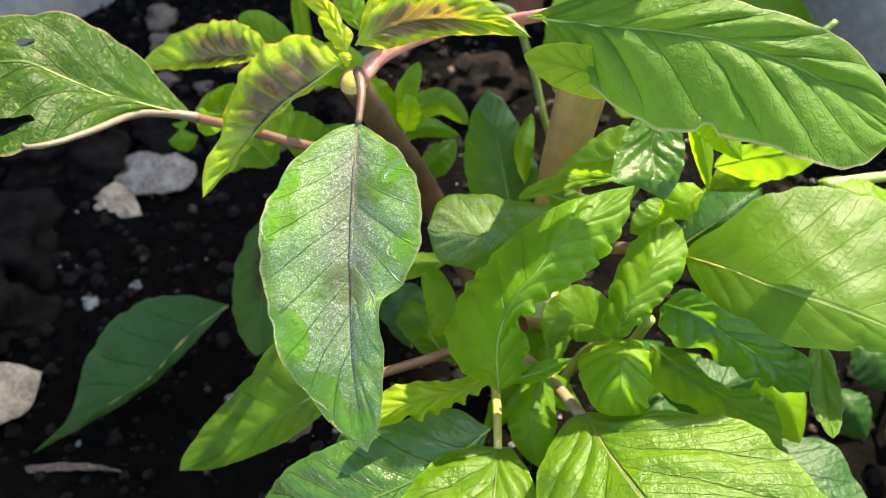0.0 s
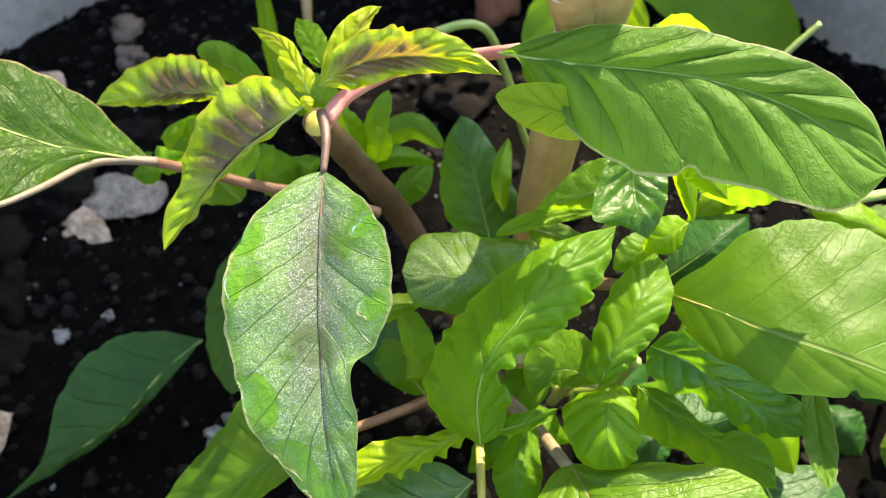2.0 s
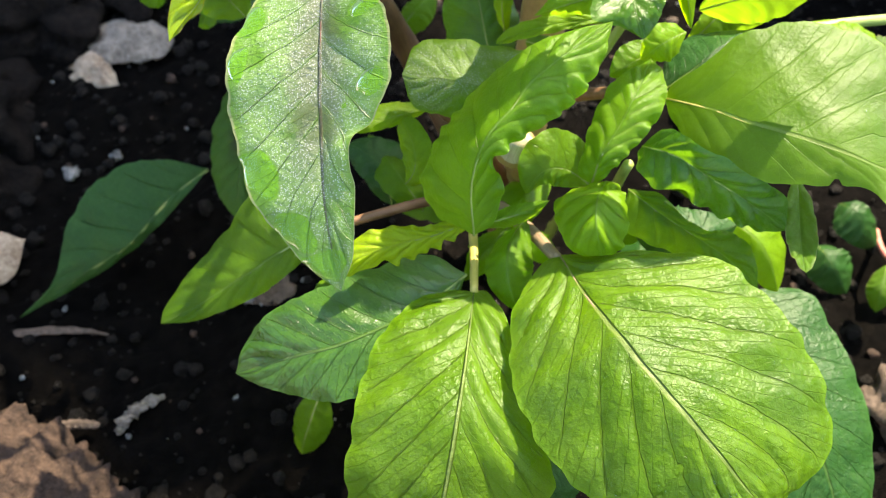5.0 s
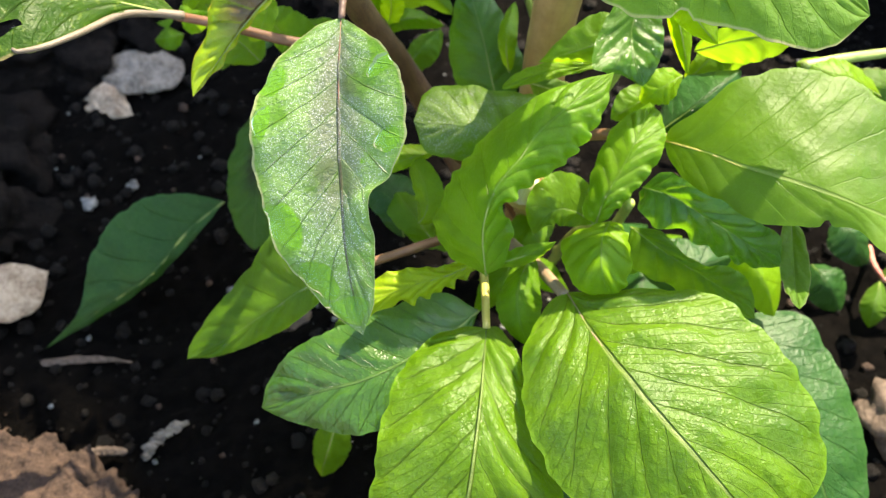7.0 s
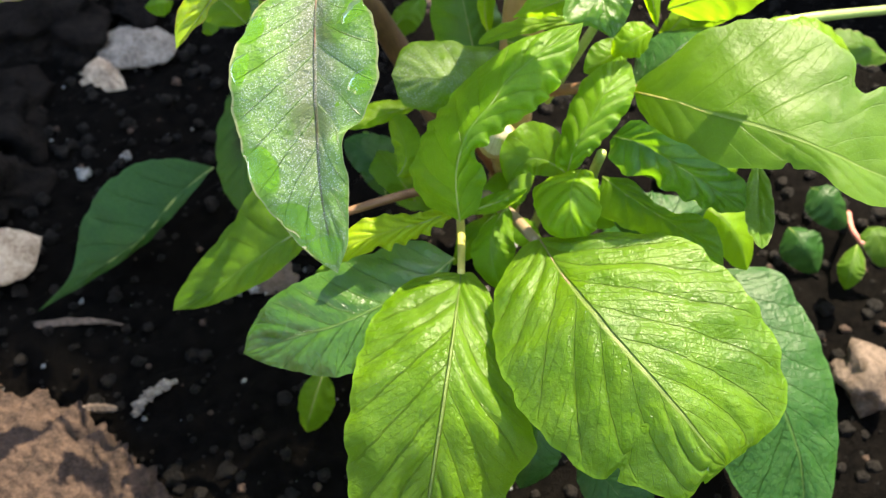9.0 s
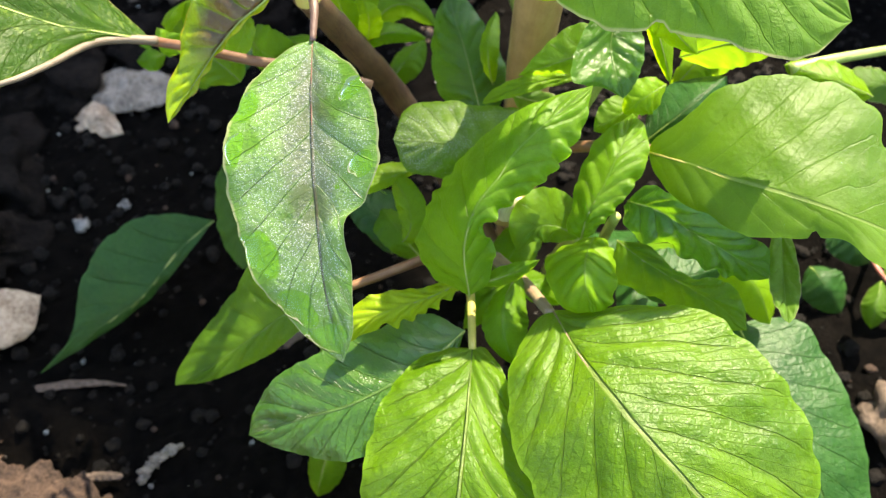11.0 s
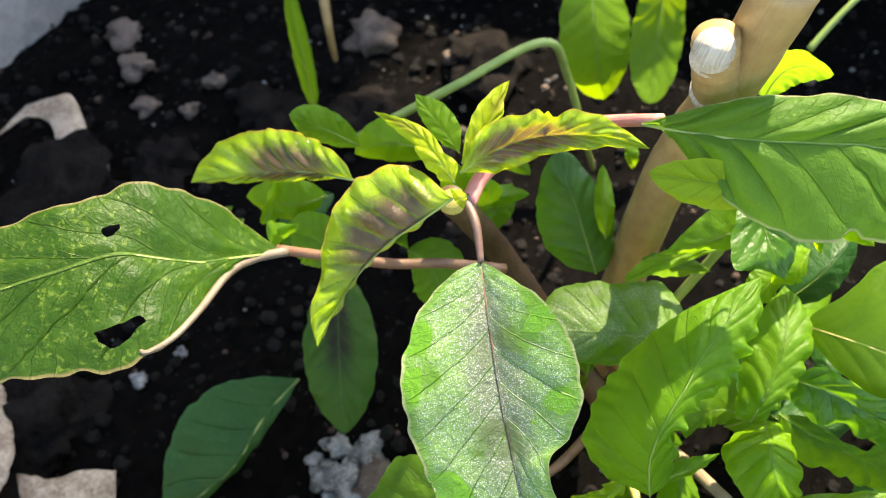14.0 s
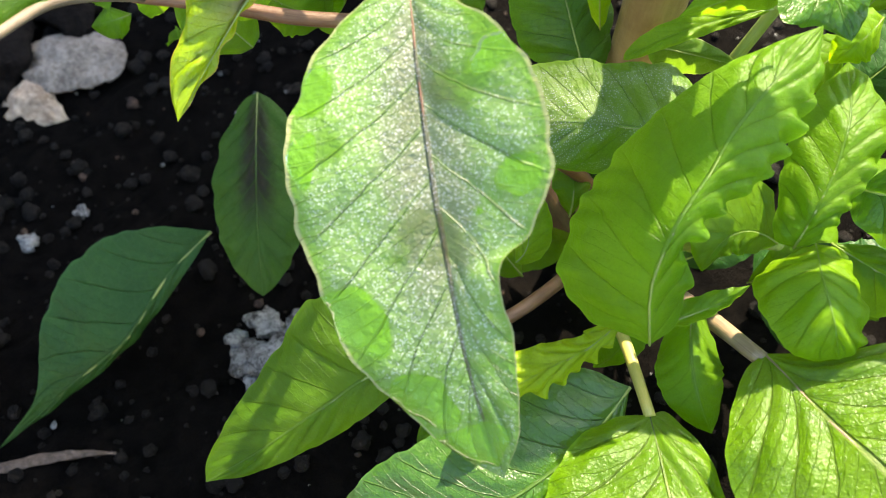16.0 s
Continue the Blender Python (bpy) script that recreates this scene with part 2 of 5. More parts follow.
peel_mat = earth_material("dry_peel", (0.22, 0.155, 0.105), (0.48, 0.38, 0.28), 75, 0.75, 0.0016)
litter_mat = earth_material("dead_leaf", (0.016, 0.0092, 0.0062), (0.070, 0.043, 0.030), 130, 0.8, 0.0014)
stone_mat = earth_material("stone", (0.055, 0.040, 0.030), (0.135, 0.100, 0.078), 80, 0.8, 0.001)
terracotta_mat = earth_material("fired_clay", (0.22, 0.08, 0.045), (0.34, 0.15, 0.09), 40, 0.8, 0.001)
white_mat = earth_material("white_scrap", (0.10, 0.082, 0.066), (0.26, 0.230, 0.195), 90, 0.8, 0.001)
blocker_mat = earth_material("shade_blocker", (0.30, 0.28, 0.25), (0.40, 0.38, 0.34), 12, 0.9, 0.003)
bag_mat = earth_material("white_plastic", (0.19, 0.170, 0.150), (0.28, 0.255, 0.23), 20, 0.5, 0.001)

# ---- building ----
PLANT_AT = Vector((0.03, 0.21, 0.0))
plant = new("amaranth_plant")
plant.location = PLANT_AT
tagged(plant, "leafy green amaranth plant with dewy leaves growing in dark soil", "plant")

for other, place, words, sort in (("weed", (0.09, 0.46, 0.0), "broad-leaved green weed behind the main plant", "weed"), ("grass", (0.02, 0.34, 0.0), "thin grass tuft with a dry twig", "grass"), ("seedling", (0.21, 0.21, 0.0), "small pale seedling with a reddish stem", "seedling")):
    ob = new(other)
    ob.location = place
    tagged(ob, words, sort)
weed, grass, seedling = (bpy.data.objects[n] for n in ("weed", "grass", "seedling"))


def mesh_object(name, verts, faces, material, parent=None, label="", uvs=(), smooth=True):
    """One mesh object; its vertices are given in the world, uvs by vertex."""
    me = bpy.data.meshes.new(name)
    top = parent.parent or parent if parent else None
    off = np.array(top.location if top else (0, 0, 0))
    me.from_pydata([tuple(p) for p in np.asarray(verts) - off], [], faces)
    if len(uvs):
        loops = np.empty(len(me.loops), int)
        me.loops.foreach_get("vertex_index", loops)
        for key, values in uvs.items():
            layer = me.uv_layers.new(name=key)
            layer.data.foreach_set("uv", np.asarray(values, float)[loops].ravel())
    me.materials.append(material)
    if smooth:
        me.shade_smooth()
    ob = new(name, me)
    if parent:
        ob.parent = parent
    if label:
        tagged(ob, label)
    return ob


def bezier_through(a, m, b, at):
    """The middle handle of the quadratic curve from a to b that passes m at the parameter at."""
    return (m - (1 - at) ** 2 * a - at**2 * b) / (2 * at * (1 - at))


def turned(v, a, b):
    """v turned by the smallest turn that brings the way a to the way b."""
    k, c = np.cross(a, b), float(np.dot(a, b))
    return np.asarray(v) + np.cross(k, v) + np.cross(k, np.cross(k, v)) / (1 + c + 1e-9)


def blade(base, mid, tip, left, right, at=0.4, power=0.8, quilt=0.0005, veins=8, wave=0.0005, waves=5, bulge=0.10, lk=(), rk=(), lift=(0, 0), seed=0, ends=0.012, sweep=0.30, long=None):
    """The shape of a leaf: a bowed midrib, two halves that reach left and right at their widest, side veins pressed in, a waved
    margin. Returns a function of u (along) and v (across, -1 to 1) that gives the place, the vein count and the upward way."""
    b, m, t, l, r = (np.array(p, float) for p in (base, mid, tip, left, right))
    c = bezier_through(b, m, t, at)
    unit = lambda v: v / (np.linalg.norm(v) + 1e-12)  # noqa: E731
    way = lambda u: unit(2 * (1 - u) * (c - b) + 2 * u * (t - c))  # noqa: E731
    t0 = way(at)
    sides = [p - m - t0 * ((p - m) @ t0) for p in (l, r)]
    up0 = unit(np.cross(t0, unit(sides[0]) - unit(sides[1])))
    up0 = up0 if up0[2] > 0 else -up0
    fall = power * (1 - at) / at
    ph = [(seed * 1.7) % 6.28, (seed * 2.9 + 1) % 6.28]
    kept = {}

    def row(u):
        k = round(u, 5)
        if k not in kept:
            tu = way(u)
            w = (max(u, 1e-4) / at) ** power * (max(1 - u, 1e-4) / (1 - at)) ** fall
            kept[k] = ((1 - u) ** 2 * b + 2 * u * (1 - u) * c + u * u * t, max(w, ends), *(turned(s, t0, tu) for s in (*sides, up0)))
        return kept[k]

    def place(u, v):
        p, w, sl, sr, up = row(u)
        s, knots, f, rise = (sl, lk, ph[0], lift[0]) if v < 0 else (sr, rk, ph[1], lift[1])
        a = abs(v)
        if knots:
            w = w * np.interp(u, [x for x, _ in knots], [y for _, y in knots])
        reach = np.linalg.norm(s) * w
        vs = (u - sweep * a * (1 - 0.3 * a)) * veins + (0.0 if v < 0 else 0.45)
        vs = long[0] * a + long[1] + 0.06 * math.sin(9 * u) if long else vs
        d = abs(vs % 1 - 0.5) * 2
        end = min(1, 6 * u, 6 * (1 - u))
        h = quilt * (0.65 + 0.45 * math.sin(vs * 2.3 + seed + 3 * v)) * (1 - d**4) * min(1, a * 5) * min(1, (1 - a) * 4) * end
        h += wave * a**2.5 * math.sin(6.283 * waves * u + f + 0.8 * math.sin(9 * u + f)) * min(1, 5 * (1 - u))
        h += 0.025 * reach * a * a * math.sin(8.2 * u + f) + bulge * reach * (a - a * a) + rise * reach * a**3
        ragged = 1 + (0.014 * math.sin(u * 41 + f) + 0.012 * math.sin(u * 67 + 2 * f) + 0.010 * math.sin(u * 19 + 3 * f)) * a**8
        return p + s * (w * a * ragged) + up * h, vs, up

    return place


def leaf(material, base, mid, tip, left, right, of=None, fine=1.0, holes=(), label="", rib=None, rib_at=0.0042, rib_to=0.93, wet=(), **shape):
    """A small leaf of the plant, drawn by its midrib's three points and its widest reach."""
    of = of or plant
    place = blade(base, mid, tip, left, right, seed=len(of.children), **shape)
    return leaf_mesh(material, place, np.linalg.norm(np.subtract(tip, base)), of, holes, label, rib, rib_at, rib_to, fine, wet)


def limb_leaf(material, rib, left, right, of=None, fine=1.0, holes=(), label="", midrib=None, rib_at=0.0042, rib_to=0.93, wet=(), **shape):
    """A leaf of the plant drawn by its midrib and its two margins, base and tip left out of the latter."""
    of = of or plant
    place = limb(rib, left, right, seed=len(of.children), **shape)
    return leaf_mesh(material, place, np.linalg.norm(np.subtract(rib[-1], rib[0])), of, holes, label, midrib, rib_at, rib_to, fine, wet)


def leaf_mesh(material, place, size, of, holes, label, rib, rib_at, rib_to, fine, wet):
    """The mesh of a leaf, with its midrib as a part."""
    nu, nv = (64, 14) if size > 0.06 else (40, 10)
    nu, nv = int(nu * fine), int(nv * fine)
    verts, along, vein, inside = [], [], [], []
    for i in range(nu + 1):
        for j in range(-nv, nv + 1):
            u, v, cut = i / nu, j / nv, False
            for a, e, ra, re, tilt in holes:
                x, y = (u - a) / ra, (v - e - tilt * (u - a)) / re
                edge = 1 + 0.16 * math.sin(3 * math.atan2(y, x) + 9 * a) + 0.08 * math.sin(7 * math.atan2(y, x))
                r = math.hypot(x, y) / edge
                if r < 1:
                    r, cut = max(r, 0.05), True
                    u, v = a + ra * x / r, v + re * (y / r - y) + tilt * ra * (x / r - x)
                    break
            u, v = min(max(u, 0), 1), min(max(v, -1), 1)
            p, vs, _ = place(u, v)
            verts.append(p)
            along.append((u, 0.5 + 0.5 * v))
            vein.append((vs, abs(v)))
            inside.append(cut)
    n = 2 * nv + 1
    faces = []
    for i in range(nu):
        for j in range(2 * nv):
            f = (i * n + j, i * n + j + 1, (i + 1) * n + j + 1, (i + 1) * n + j)
            if not all(inside[k] for k in f):
                faces.append(f)
    damp = [(max([1 - math.hypot((u - a) / ra, (2 * v - 1 - e) / re) / (2 * blot(u - a, 2 * v - 1 - e, ra, re, a)) for a, e, ra, re in wet], default=0), 0) for u, v in along]
    ob = mesh_object("leaf", verts, faces, material, of, label, {"along": along, "veins": vein, "wet": damp})
    thick = rib_at * size + 0.00015
    line = [place(u, 0.0)[0] for u in np.linspace(0, rib_to, 14)]
    tube("midrib", rib or green_skin, line, [thick * (1 - 0.85 * k / 13) for k in range(14)], ob, sink=thick * 0.8)
    return place


def blot(x, y, rx, ry, seed):
    """How far an uneven outline reaches in the way of x, y: about 1."""
    g = math.atan2(y / ry, x / rx)
    return 1 + 0.14 * math.sin(2 * g + 40 * seed) + 0.09 * math.sin(3 * g + 70 * seed) + 0.05 * math.sin(5 * g + 20 * seed)


def drop(place, u, v, ru, rv, high=0.0007):
    """A flat blot of water that lies on a leaf."""
    n, rings = 28, 7
    reach = float(np.linalg.norm(place(u + ru, v)[0] - place(u, v)[0]))
    high *= min(1.0, max(0.6, 0.003 / reach))
    verts, faces = [], []
    for k in range(rings + 1):
        r = k / rings
        for i in range(n):
            g = 2 * math.pi * i / n
            x, y = ru * math.cos(g), rv * math.sin(g)
            w = blot(x, y, ru, rv, u) * r
            p, _, up = place(min(max(u + x * w, 0), 1), min(max(v + y * w, -0.99), 0.99))
            verts.append(p + up * (0.00012 * (r < 0.99) + high * (1 - r * r)))
    for k in range(rings):
        for i in range(n):
            j = (i + 1) % n
            faces.append((k * n + i, k * n + j, (k + 1) * n + j, (k + 1) * n + i))
    ob = mesh_object("water_drop", verts, faces, water_mat)
    return tagged(ob, "clear flat drop of water on a leaf", "water drop", "water drops on leaves")


def sheet(name, material, label, category, thick, base, mid=None, tip=None, left=None, right=None, rough=0.0, grain=160, torn=0.0, fine=1, group="", drawn=None, **shape):
    """A curled dry scrap with a thickness: a thing of its own."""
    place = limb(*drawn, quilt=0.0, **shape) if drawn else blade(base, mid, tip, left, right, quilt=0.0, ends=0.25, **shape)
    nu, nv = 44 * fine, 16 * fine
    top, low = [], []
    for i in range(nu + 1):
        for j in range(-nv, nv + 1):
            tear = 1 + torn * (noise.noise(Vector((i * 0.35 / fine, 7.7 * (j > 0), base[0] * 90))) + 0.6 * noise.noise(Vector((i * 1.1 / fine, 3.3 * (j > 0), base[1] * 90))))
            p, _, up = place(i / nu, j / nv * min(max(tear, 0.3), 1.4))
            bump = rough * (noise.noise(Vector(p) * grain) + 0.6 * noise.noise(Vector(p) * grain * 2.6))
            top.append(p + up * bump)
            low.append(p + up * (bump - thick))
    n, m = 2 * nv + 1, len(top)
    faces = []
    for i in range(nu):
        for j in range(2 * nv):
            f = (i * n + j, i * n + j + 1, (i + 1) * n + j + 1, (i + 1) * n + j)
            faces += [f, tuple(k + m for k in f[::-1])]
    rim = [j for j in range(n)] + [i * n + n - 1 for i in range(1, nu + 1)] + [nu * n + j for j in range(n - 2, -1, -1)] + [i * n for i in range(nu - 1, 0, -1)]
    for a, b in zip(rim, rim[1:] + rim[:1]):
        faces.append((b, a, a + m, b + m))
    me = mesh_object(name, np.array(top + low), faces, material)
    return tagged(me, label, category, group)


def lump(center, radius, flat=0.7, rough=0.35, seed=0, level=2):
    """Vertices and faces of an uneven lump."""
    bm = bmesh.new()
    bmesh.ops.create_icosphere(bm, subdivisions=level, radius=1.0)
    off = Vector((seed * 3.1, seed * 1.7, seed * 0.9))
    verts = []
    for v in bm.verts:
        k = 1 + rough * noise.noise(v.co * 1.3 + off) + 0.5 * rough * noise.noise(v.co * 3.1 + off)
        verts.append(np.array(center) + radius * k * np.array((v.co.x, v.co.y, v.co.z * flat)))
    faces = [tuple(v.index for v in f.verts) for f in bm.faces]
    bm.free()
    return verts, faces


def tube(name, material, points, radii, parent, label="", sides=10, sink=0.0, capped=True):
    pts = [np.array(p, float) - np.array((0, 0, sink)) for p in points]
    verts, faces, uvs = [], [], []
    ref = np.array((0.3, 0.2, 1.0))
    total = 0.0
    for i, p in enumerate(pts):
        d = pts[min(i + 1, len(pts) - 1)] - pts[max(i - 1, 0)]
        d /= np.linalg.norm(d) + 1e-12
        a = np.cross(d, ref)
        if np.linalg.norm(a) < 0.1:
            a = np.cross(d, (1, 0, 0))
        a /= np.linalg.norm(a)
        e = np.cross(d, a)
        total += np.linalg.norm(p - pts[max(i - 1, 0)]) * 40
        for k in range(sides):
            g = 2 * math.pi * k / sides
            verts.append(p + radii[i] * (a * math.cos(g) + e * math.sin(g)))
            uvs.append((total, abs(2 * k / sides - 1)))
    for i in range(len(pts) - 1):
        for k in range(sides):
            k2 = (k + 1) % sides
            faces.append((i * sides + k, i * sides + k2, (i + 1) * sides + k2, (i + 1) * sides + k))
    if capped:
        faces.append(tuple(range(sides))[::-1])
        faces.append(tuple((len(pts) - 1) * sides + k for k in range(sides)))
    return mesh_object(name, verts, faces, material, parent, label, {"along": uvs})


def spline(points, count):
    """A smooth line through points (Catmull-Rom)."""
    p = [np.array(q, float) for q in points]
    p = [2 * p[0] - p[1]] + p + [2 * p[-1] - p[-2]]
    out = []
    for i in range(1, len(p) - 2):
        for k in range(count):
            s = k / count
            out.append(0.5 * (2 * p[i] + (p[i + 1] - p[i - 1]) * s + (2 * p[i - 1] - 5 * p[i] + 4 * p[i + 1] - p[i + 2]) * s * s + (3 * p[i] - p[i - 1] - 3 * p[i + 1] + p[i + 2]) * s**3))
    return out + [p[-2]]


def stalk(material, points, r0, r1, name="petiole", label="", sides=12, lumps=0.0, of=None):
    """A tapered stalk through the points."""
    line = spline(points, 8)
    n = len(line) - 1
    rad = [(r0 + (r1 - r0) * i / n) * (1 + lumps * math.sin(i * 2.1)) for i in range(n + 1)]
    return tube(name, material, line, rad, of or plant, label, sides)


def along(points):
    """A smooth line through points, as a function of the share of its length."""
    line = np.array(spline(points, 10))
    far = np.concatenate(([0], np.cumsum(np.linalg.norm(np.diff(line, axis=0), axis=1))))
    far /= far[-1]
    return lambda u: np.array([np.interp(u, far, line[:, i]) for i in range(3)])


def limb(rib, left, right, quilt=0.0005, veins=8, wave=0.0004, waves=6, bulge=0.10, frill=(), bites=(), sweep=0.30, seed=0, rough=0.0003, ragged=1.0, long=None):
    """The shape of a leaf between three drawn lines: the midrib from base to tip and the two margins. The halves arch, are pressed in
    along the side veins, and their margins wave. frill: (side, from, to, height, count) for a curled stretch of margin; bites: (side, at, width, depth)."""
    mid, sides = along(rib), [along([rib[0], *m, rib[-1]]) for m in (left, right)]
    ph = [(seed * 1.7) % 6.28, (seed * 2.9 + 1) % 6.28]
    kept = {}

    def row(u):
        k = round(u, 5)
        if k not in kept:
            p, l, r = mid(u), sides[0](u), sides[1](u)
            d = mid(min(u + 0.02, 1)) - mid(max(u - 0.02, 0))
            ups = []
            for s, g in ((p - l, r - p), (r - p, r - p), (p - l, p - l)):
                up = np.cross(d, s + g)
                up = up / (np.linalg.norm(up) + 1e-12)
                ups.append(up if up[2] > 0 else -up)
            kept[k] = p, l - p, r - p, ups
        return kept[k]

    def place(u, v):
        p, sl, sr, ups = row(u)
        s, f, side = (sl, ph[0], 0) if v < 0 else (sr, ph[1], 1)
        a = abs(v)
        up = ups[0] * (1 - a) + ups[2 - side] * a
        reach = np.linalg.norm(s)
        vs = (u - sweep * a * (1 - 0.3 * a)) * veins + (0.0 if v < 0 else 0.45)
        vs = long[0] * a + long[1] + 0.06 * math.sin(9 * u) if long else vs
        d = abs(vs % 1 - 0.5) * 2
        end = min(1, 6 * u, 6 * (1 - u))
        h = quilt * (0.7 + 0.35 * math.sin(vs * 2.3 + seed + 3 * v)) * (1 - d**2.4) * min(1, a * 5) * min(1, (1 - a) * 4) * end
        h += wave * a**2.5 * math.sin(6.283 * waves * u + f + 0.8 * math.sin(9 * u + f)) * end
        h += bulge * reach * (a - a * a)
        x, y, z = (p + s * a) * 170
        h += rough * end * (math.sin(x + 1.3 * math.sin(y * 1.1 + seed)) * math.sin(y * 0.9 + 1.1 * math.sin(z + x)) + 0.6 * math.sin(2.3 * y + x) * math.sin(2.1 * x - y + seed))
        w = a * (1 + ragged * (0.010 * math.sin(u * 41 + f) + 0.010 * math.sin(u * 67 + 2 * f) + 0.008 * math.sin(u * 109 + 3 * f)) * a**8)
        for k, u0, u1, high, count in frill:
            if k == side and u0 < u < u1:
                g = (u - u0) / (u1 - u0)
                g, fade = 6.283 * (count * g + 0.35 * math.sin(7 * g + seed)), (0.75 + 0.35 * math.sin(17 * g + seed)) * min(1, 8 * g, 8 * (1 - g)) * a**3
                h += high * fade * math.sin(g)
                w += 0.2 * high / (reach + 1e-4) * fade * math.cos(g + 0.6) * min(1, reach / 0.006)
        for k, at, wide, deep in bites:
            if k == side:
                w *= 1 - deep * math.exp(-(((u - at) / wide) ** 4))
        return p + s * w + up * h, vs, up

    return place


# ---- ground ----
def soil_height(x, y):
    p = Vector((x, y, 0))
    h = 0.012 * noise.noise(p * 9) + 0.007 * noise.noise(p * 28) + 0.004 * noise.noise(p * 75) + 0.0022 * noise.noise(p * 190)
    return h + 0.002


def build_ground():
    inner = [(-0.36 + 0.005 * i) for i in range(157)]
    xs = [-200, -60, -15, -4, -1.5, -0.8, -0.5] + inner + [0.5, 0.8, 1.5, 4, 15, 60, 200]
    ys = [v + 0.30 for v in xs]
    verts = [(x, y, soil_height(x, y)) for y in ys for x in xs]
    n = len(xs)
    faces = [(j * n + i, j * n + i + 1, (j + 1) * n + i + 1, (j + 1) * n + i) for j in range(n - 1) for i in range(n - 1)]
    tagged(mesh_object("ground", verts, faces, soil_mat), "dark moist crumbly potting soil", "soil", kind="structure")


build_ground()


def extruded(name, outline, y0, y1, material, label, category):
    """An upright outline in x and z, drawn out along y."""
    n = len(outline)
    v = [(x, y, z) for y in (y0, y1) for x, z in outline]
    f = [tuple(range(n)), tuple(range(2 * n - 1, n - 1, -1))] + [(i, n + i, n + (i + 1) % n, (i + 1) % n) for i in range(n)]
    tagged(mesh_object(name, v, f, material, smooth=False), label, category, kind="structure")


def build_shade_blocker():
    """An unseen wall and stepped edge beyond the bed, added to shade part of the soil."""
    extruded("wall_north", ((-4.0, -0.1), (1.025, -0.1), (1.025, 2.315), (-4.0, 2.315)), 1.882, 2.052, blocker_mat, "unseen wall added to shade part of the soil", "wall")
    # Outline shaped so its shadow spares the lit leaves and the soil behind.
    extruded("roof_edge", ((-4.0, 2.315), (1.025, 2.315), (1.134, 2.424), (1.177, 2.494), (1.246, 2.502), (1.238, 2.584), (1.158, 2.58), (1.11, 2.51), (-4.0, 2.51)), 1.852, 2.092, blocker_mat, "unseen raised edge added to shape the shade on the soil", "roof")


build_shade_blocker()


def build_bag():
    """The white grow bag round the soil: a crumpled wall with a rolled rim."""
    n, rings = 220, 16
    verts, faces = [], []
    for k in range(rings):
        s = k / (rings - 1)
        for i in range(n):
            g = 2 * math.pi * i / n
            q = Vector((math.cos(g) * 3, math.sin(g) * 3, s * 1.2))
            fold = 0.020 * noise.noise(q) + 0.012 * noise.noise(q * 2.7) + 0.005 * noise.noise(q * 7)
            r, z = (0.365 + 0.03 * s / 0.8, -0.04 + 0.2 * s / 0.8) if s < 0.8 else (0.395 + 0.016 * (1 - math.cos((s - 0.8) * 12)), 0.16 + 0.016 * math.sin((s - 0.8) * 12))
            r += fold
            verts.append((r * math.cos(g) - 0.018, 0.222 + r * math.sin(g), z + 0.02 * noise.noise(q * 0.6)))
    for k in range(rings - 1):
        for i in range(n):
            j = (i + 1) % n
            faces.append((k * n + i, (k + 1) * n + i, (k + 1) * n + j, k * n + j))
    ob = mesh_object("grow_bag", verts, faces, bag_mat)
    thick = ob.modifiers.new("thickness", "SOLIDIFY")
    thick.thickness = 0.0012
    tagged(ob, "crumpled white plastic grow bag around the soil", "grow bag")


build_bag()

# ---- the plant ----

WET_A = ((0.26, -0.94, 0.046, 0.199), (0.37, -0.88, 0.039, 0.11), (0.24, 0.8, 0.029, 0.248), (0.45, 0.74, 0.038, 0.167), (0.64, -0.8, 0.056, 0.258), (0.81, -0.66, 0.053, 0.383), (0.92, -0.28, 0.05, 0.853), (0.49, 0.38, 0.009, 0.047),)
HOLES_B = ((0.4, -0.36, 0.017, 0.083, 0.0), (0.43, 0.7, 0.043, 0.087, 0.0), (0.45, 0.7, 0.014, 0.07, 0.0),)
leaf_a = limb_leaf(dewy_leaf, [(-0.0233, 0.1849, 0.1765), (-0.0240, 0.1679, 0.1700), (-0.0239, 0.1498, 0.1610), (-0.0231, 0.1360, 0.1535), (-0.0217, 0.1210, 0.1440), (-0.0185, 0.1070, 0.1340)], [(-0.0309, 0.1835, 0.1745), (-0.0402, 0.1775, 0.1700), (-0.0468, 0.1670, 0.1660), (-0.0491, 0.1567, 0.1610), (-0.0476, 0.1458, 0.1530), (-0.0422, 0.1289, 0.1440), (-0.0354, 0.1219, 0.1390), (-0.0277, 0.1135, 0.1355)], [(-0.0184, 0.1791, 0.1780), (-0.0099, 0.1672, 0.1800), (-0.0054, 0.1559, 0.1770), (-0.0054, 0.1449, 0.1710), (-0.0097, 0.1379, 0.1635), (-0.0154, 0.1342, 0.1600), (-0.0146, 0.1248, 0.1520), (-0.0149, 0.1136, 0.1420)], quilt=0.0005, veins=10, wave=0.0002, sweep=0.30, bulge=0.06, midrib=brown_skin, rib_at=0.003, fine=2, wet=WET_A, label="broad green leaf with a grey-purple centre, dewy surface and bitten margin")
